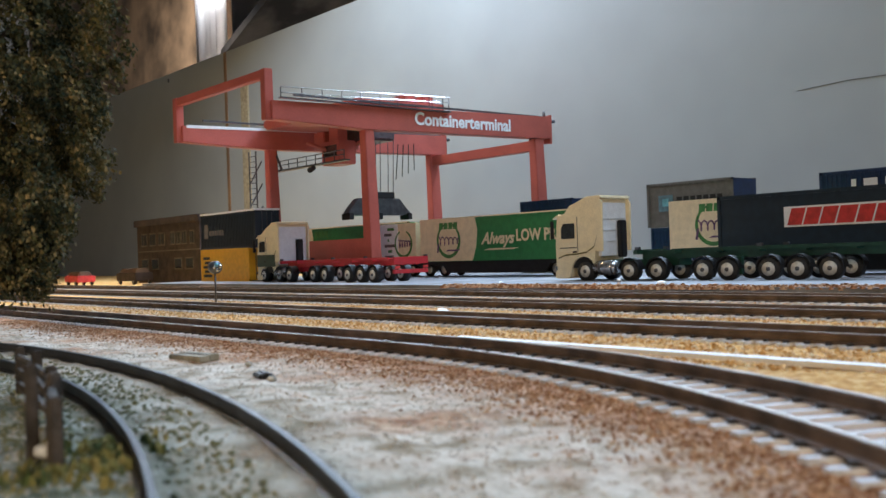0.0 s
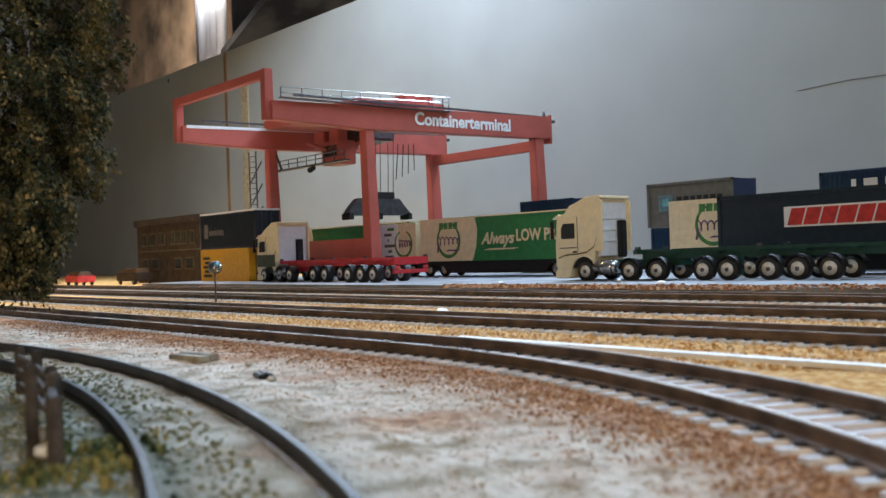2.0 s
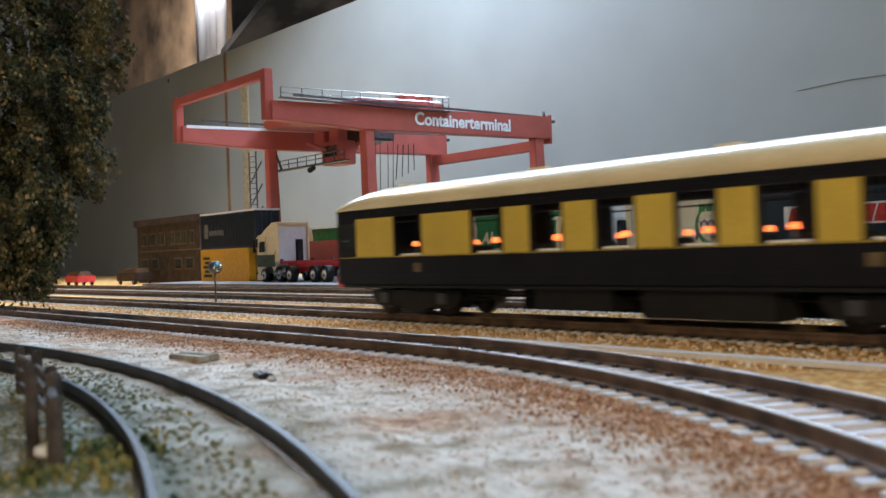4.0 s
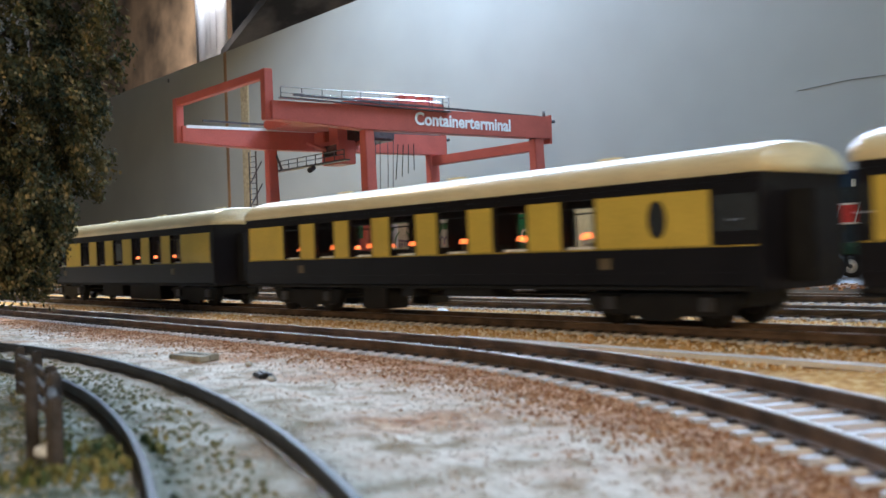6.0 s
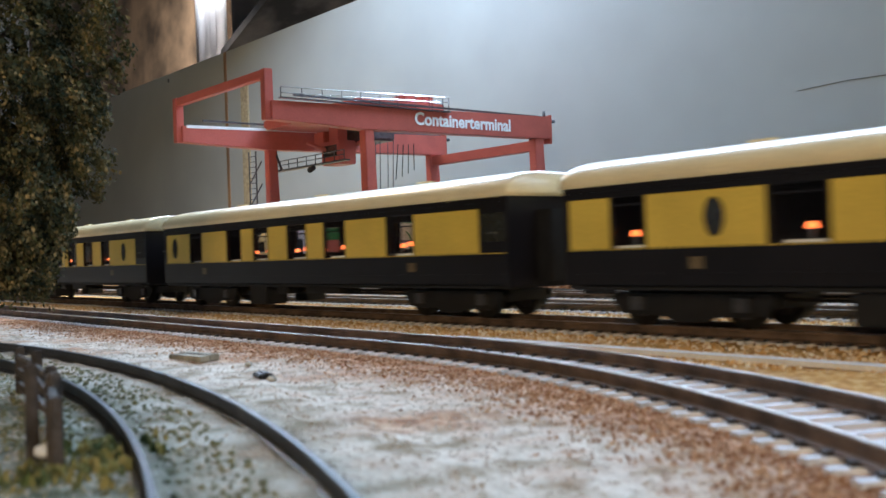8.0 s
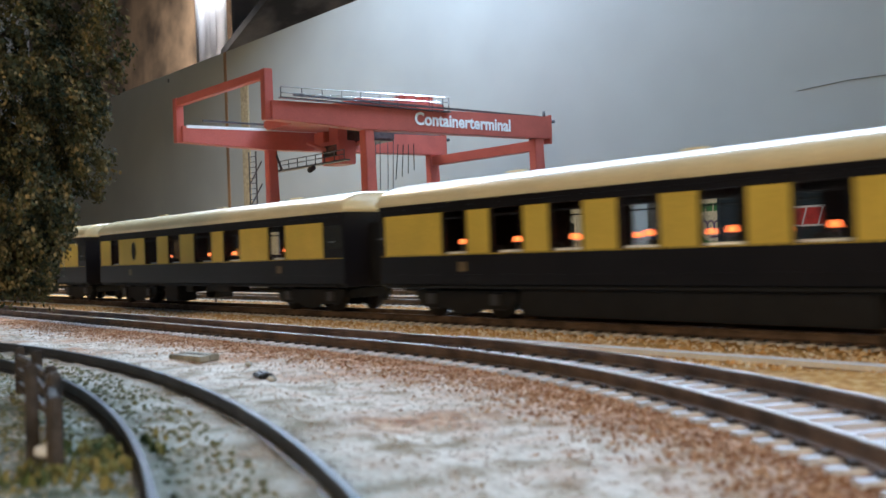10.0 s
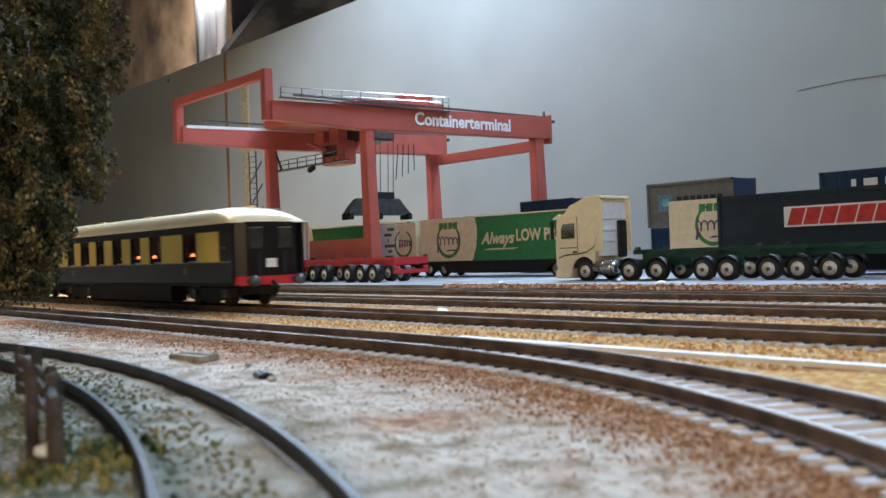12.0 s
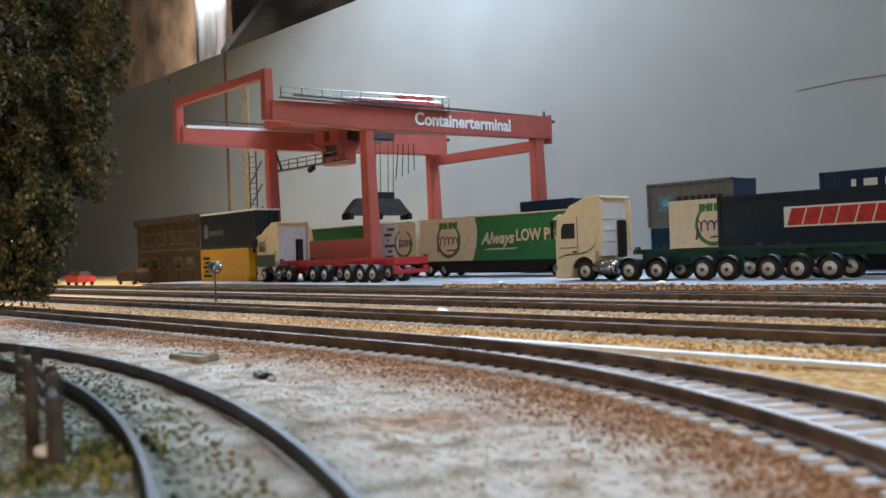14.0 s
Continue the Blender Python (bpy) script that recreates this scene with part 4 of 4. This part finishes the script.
# ---- things at the far end of the yard ----
def brick_building():
    root = thing("brick_building", -1180, 480, 0, "low brown brick building with pale window frames", "building")
    block("wall", BRICK, 0, 178, 0, 60, -0.5, 70, root)
    block("roof", BRICK, -3, 181, -3, 63, 70, 78, root, bevel=0.6)
    block("string_course", FRAME_PALE, 0, 178, -0.6, 0, 38, 39.5, root)
    for x in (14, 40, 66, 100, 116, 132, 152):
        w = block("window", FRAME_PALE, x, x + (18 if x < 90 else 12), -0.6, 0.2, 45, 61, root)
        block("glazing_bar", FRAME_PALE, x + (8.4 if x < 90 else 5.4), x + (9.6 if x < 90 else 6.6), -1.1, -0.8, 46, 60, w)
        block("pane", DARK_GLASS, x + 1.5, x + (16.5 if x < 90 else 10.5), -0.9, 0.0, 46.5, 59.5, w)
    for x in (14, 44, 110, 140):
        w = block("window", FRAME_PALE, x, x + 20, -0.6, 0.2, 16, 30, root)
        block("pane", DARK_GLASS, x + 1.5, x + 18.5, -0.9, 0.0, 17.5, 28.5, w)


brick_building()


def red_cart(x, o, mat, label, w=46.0, h=12.0):
    root = thing("trolley_wagon", x, o, 0.0, label, "wagon")
    block("tub", mat, 0, w, 0, 22, 4, h, root, bevel=1.0)
    block("load", TIMBER, 4, w - 4, 3, 19, h - 2, h + 5, root, bevel=2.0)
    for xx in (9, w - 9):
        for yy in (1.5, 20.5):
            wheel_pair(root, xx, yy, 4, 4, 2)


red_cart(-1215, 400, PRINT_RED, "small red tub wagon standing by the tracks")
red_cart(-1150, 440, BRICK, "small brown tub wagon beside the brick building", 60, 14)


def signal():
    root = thing("ground_signal", -494, 245, 0, "small signal post with a bright lens head", "signal")
    bar("post", GUNMETAL, (0, 0, -0.5), (0, 0, 18), 0.55, root, seg=8)
    bar("base", BLACK, (0, 0, -0.3), (0, 0, 1.2), 1.6, root, seg=10)
    h = bar("head", GUNMETAL, (-1.8, 0, 21), (1.8, 0, 21), 3.6, root, "bright metal head with blue lens", seg=14)
    bar("lens", PALEBLUE, (1.8, 0, 22.4), (2.3, 0, 22.4), 1.3, h, seg=10)
    bar("lens", CHROME, (1.8, 0.6, 19.6), (2.3, 0.6, 19.6), 1.3, h, seg=10)
    bar("hood", CHROME, (1.6, -1.8, 21), (3.4, -1.8, 21), 0.9, h, seg=8)
    bar("lamp_rim", CHROME, (1.5, 1.8, 21.5), (3.0, 1.8, 21.5), 1.1, h, seg=8)


signal()


def stone(x, o, z, r, mat, label):
    root_bm = bmesh.new()
    bmesh.ops.create_icosphere(root_bm, subdivisions=2, radius=r)
    for v in root_bm.verts:
        v.co *= 1 + 0.35 * noise.noise(v.co * 0.6 + Vector((x, o, 0)))
        v.co.z *= 0.7
    ob = part("stone", root_bm, mat)
    ob.location = (x * MM, o * MM, z * MM)
    tagged(ob, label, "stone", group="loose stones")


stone(-290, 240, 1.2, 2.6, WHITE, "white lump of plaster beside the rails")
stone(-296, 245, 0.9, 1.6, WHITE, "white lump of plaster beside the rails")
stone(-307, 400, 5.0, 2.6, WHITE, "pale stone at the edge of the paved yard")
stone(-365, 436, 5.0, 1.6, WHITE, "pale stone on the paved yard")
stone(-432, 405, 5.0, 1.4, WHITE, "pale stone on the paved yard")
stone(-172, 97, 0.4, 1.0, STONE_PALE, "grey stone on sandy ground")
stone(-202, 108, 0.4, 0.9, STONE_PALE, "grey stone on sandy ground")
stone(-118, 36, 3.0, 1.3, WHITE, "pale pebble beside the fence")

slab = thing("timber_slab", -229, 107, 0.2, "weathered grey timber slab lying on the ground", "slab", turn=8)
block("plank", SLAB, -7, 7, -3, 0, -0.6, 0.9, slab, bevel=0.2)
block("plank", SLAB, -7.5, 6.5, 0.15, 3.2, -0.6, 1.1, slab, bevel=0.2)
slab2 = thing("iron_plate", -181, 100, 0.2, "small black iron plate on the ground", "plate", turn=-15)
block("plate", BLACK, -3.2, 3.2, -1.6, 1.6, -0.6, 0.5, slab2, bevel=0.3)
block("rib", GUNMETAL, -2.6, 2.6, -0.4, 0.4, 0.5, 0.8, slab2)


def fence():
    root = thing("wooden_fence", 0, 0, -0.5, "weathered dark post and rail fence by the track", "fence")
    pts = [(-101, 29), (-116, 36.5), (-133, 42), (-152, 47.5), (-172, 51.5), (-194, 55)]
    for i, (px, po) in enumerate(pts[1:]):
        block("post", FENCE_WOOD, px - 0.8, px + 0.8, po - 0.8, po + 0.8, -0.5, 10.0 + (i % 2) * 0.9, root, bevel=0.25)
    block("post", FENCE_WOOD, -127.7, -126.3, 36.5, 37.9, -0.5, 13.0, root, bevel=0.25)
    for (x0, o0), (x1, o1) in zip(pts[1:], pts[2:]):
        for z in (2.8, 5.6, 8.4):
            bar("rail", FENCE_WOOD, (x0, o0 - 0.4, z), (x1, o1 - 0.4, z + random.uniform(-0.4, 0.4)), 0.7, root, seg=6)


fence()


# ---- the tree ----
def tree(x, o, label):
    root = thing("tree", x, o, -0.5, label, "tree")
    bm = bmesh.new()
    rod(bm, (0, 0, -1), (1, 0, 60), 4.2, 9, 3.0)
    rod(bm, (1, 0, 60), (3, -2, 150), 3.0, 8, 1.2)
    for k in range(14):
        a, z = k * 2.4, 26 + 8 * k
        rod(bm, (1, 0, z), (24 * math.cos(a), 24 * math.sin(a), z + 14), 1.3, 6, 0.4)
    part("trunk", bm, BARK, root, smooth=True)
    rnd = random.Random(7)
    clumps = []
    for k in range(1500):
        z = rnd.uniform(18, 190)
        reach = 47 * (1 - ((z - 115) / 130) ** 2 * 0.55) * (0.72 if z < 28 else 0.9 if z < 40 else 1.0)
        a, q = rnd.uniform(0, 2 * math.pi), rnd.uniform(0.15, 1.0) ** 0.45
        reach *= 0.90 + 0.16 * math.sin(3 * a + z / 9.0) * math.sin(z / 14.0 + a)
        clumps.append((reach * q * math.cos(a), reach * q * math.sin(a), z, rnd.uniform(1.9, 4.6)))
    verts, faces = [], []
    for cx, cy, cz, r in clumps:
        lean = Vector((0.35 * cx / 40, 0.35 * cy / 40, -1)).normalized()
        long = rnd.uniform(1.1, 2.0)
        for j in range(110):
            d = Vector((rnd.gauss(0, 1), rnd.gauss(0, 1), rnd.gauss(0, 1))).normalized()
            off = d * r * rnd.uniform(0.35, 1.05)
            p = Vector((cx, cy, cz)) + off + lean * (off.dot(lean)) * (long - 1)
            u = (lean + Vector((rnd.gauss(0, 0.7), rnd.gauss(0, 0.7), rnd.gauss(0, 0.5)))).normalized()
            w = u.cross(d + Vector((0.01, 0.02, 0.03))).normalized()
            s = rnd.uniform(0.4, 1.15)
            n0 = len(verts)
            verts += [p + u * s, p + w * s * 0.6, p - u * s, p - w * s * 0.6 + d * 0.5 * s]
            faces += [(n0, n0 + 1, n0 + 2), (n0, n0 + 2, n0 + 3)]
    me = bpy.data.meshes.new("crown")
    me.from_pydata([v * MM for v in verts], [], faces)
    me.materials.append(LEAF)
    ob = new("crown", me)
    ob.parent = root
    tagged(ob, "dense dull green and ochre foam foliage")


tree(-336, 84, "tall tree with dense dull green and ochre foliage")


# ---- loose scatter ----
def scatter(name, mat, count, place, size, label, seed, tall=(0.4, 0.9)):
    rnd = random.Random(seed)
    verts, faces = [], []
    while count > 0:
        spot = place(rnd)
        if spot is None:
            continue
        count -= 1
        x, y, z = spot
        s = rnd.uniform(*size)
        a = rnd.uniform(0, math.pi)
        n0 = len(verts)
        for k in range(3):
            b = a + k * 2.094
            rr = s * rnd.uniform(0.7, 1.2)
            verts.append(((x + rr * math.cos(b)) * MM, (y + rr * math.sin(b)) * MM, (z - s * 0.3) * MM))
        for k in range(3):
            b = a + 0.6 + k * 2.094
            rr = s * rnd.uniform(0.35, 0.8)
            verts.append(((x + rr * math.cos(b)) * MM, (y + rr * math.sin(b)) * MM, (z + s * rnd.uniform(*tall)) * MM))
        faces += [(n0 + 3, n0 + 4, n0 + 5), (n0, n0 + 1, n0 + 4), (n0, n0 + 4, n0 + 3), (n0 + 1, n0 + 2, n0 + 5), (n0 + 1, n0 + 5, n0 + 4), (n0 + 2, n0, n0 + 3), (n0 + 2, n0 + 3, n0 + 5)]
    me = bpy.data.meshes.new(name)
    me.from_pydata(verts, [], faces)
    me.materials.append(mat)
    return tagged(new(name, me), label, "scatter", kind="stuff")


def siding_line(x):
    return 150.0 if x < -195 else -130 + math.sqrt(max(1.0, 280 ** 2 - (x + 195) ** 2))


def curve_line(x):
    return -385.5 + math.sqrt(max(0, 460 ** 2 - (x + 248) ** 2))


def pale_place(r):
    x = -20 - 420 * r.random() ** 1.3
    y = r.uniform(-10, siding_line(x) - 22)
    if abs(abs(y - curve_line(x)) - 8.75) < 1.6 or y < curve_line(x) - 40 or math.hypot(x, y) < 45:
        return None
    return x, y, ground_height(x, y)


def brown_place(r):
    x = -30 - 450 * r.random() ** 1.2
    d = 12.6 + abs(r.gauss(0, 9.5))
    y = siding_line(x) - d
    if math.hypot(x, y) < 45:
        return None
    return x, y, ground_height(x, y)


def tan_place(r):
    x = 40 - 700 * r.random() ** 1.1
    y = r.uniform(166, 388)
    for o in (218, 286.5, 355):
        if abs(y - o) < 15.2 and r.random() < 0.9:
            return None
        if abs(abs(y - o) - 8.75) < 1.4:
            return None
    if x > -205 and abs(y - 175) < 2.5:
        return None
    return x, y, 0.0


def edge_place(r):
    x = 60 - 520 * r.random()
    return x, 386 + r.gauss(0, 5) + (8 if x > -235 else 0), 3.6 if r.random() < 0.6 else 4.2


def moss_place(r):
    x = -40 - 260 * r.random()
    y = curve_line(x) + r.uniform(-42, 4)
    if abs(abs(y - curve_line(x)) - 8.75) < 1.8 or math.hypot(x, y) < 45:
        return None
    return x, y, ground_height(x, y)


scatter("pale_chippings", PALE_MIX, 20000, pale_place, (0.12, 0.45), "loose pale chippings and flecks on the ground", 11, (0.2, 0.5))
scatter("brown_scatter", BROWN_MIX, 17000, brown_place, (0.15, 0.5), "loose brown earth scatter beside the siding", 12)
scatter("tan_ballast", TAN_MIX, 30000, tan_place, (0.3, 0.8), "loose tan ballast between the tracks", 13)
scatter("yard_edge_gravel", BROWN_MIX, 3500, edge_place, (0.6, 1.7), "coarse brown gravel along the yard edge", 14)
scatter("moss_tufts", GREEN_MIX, 4000, moss_place, (0.2, 0.7), "low mossy tufts beside the buried track", 15)


def weed_place(r):
    cx, cy, spread = r.choice([(-127, 46, 3), (-121, 45, 3), (-113, 40, 3), (-116, 33, 3)])
    x, y = r.gauss(cx, spread), r.gauss(cy, spread)
    if math.hypot(x, y) < 70 or abs(abs(y - curve_line(x)) - 8.75) < 1.6:
        return None
    return x, y, ground_height(x, y)


WEED_MIX = island_material("weed_mix", [(0.10, 0.13, 0.04), (0.26, 0.24, 0.08), (0.34, 0.28, 0.10), (0.07, 0.10, 0.04)])
scatter("weed_tufts", WEED_MIX, 280, weed_place, (0.3, 0.75), "small green and ochre weed tufts on pale ground", 16, (0.8, 2.6))

motions()
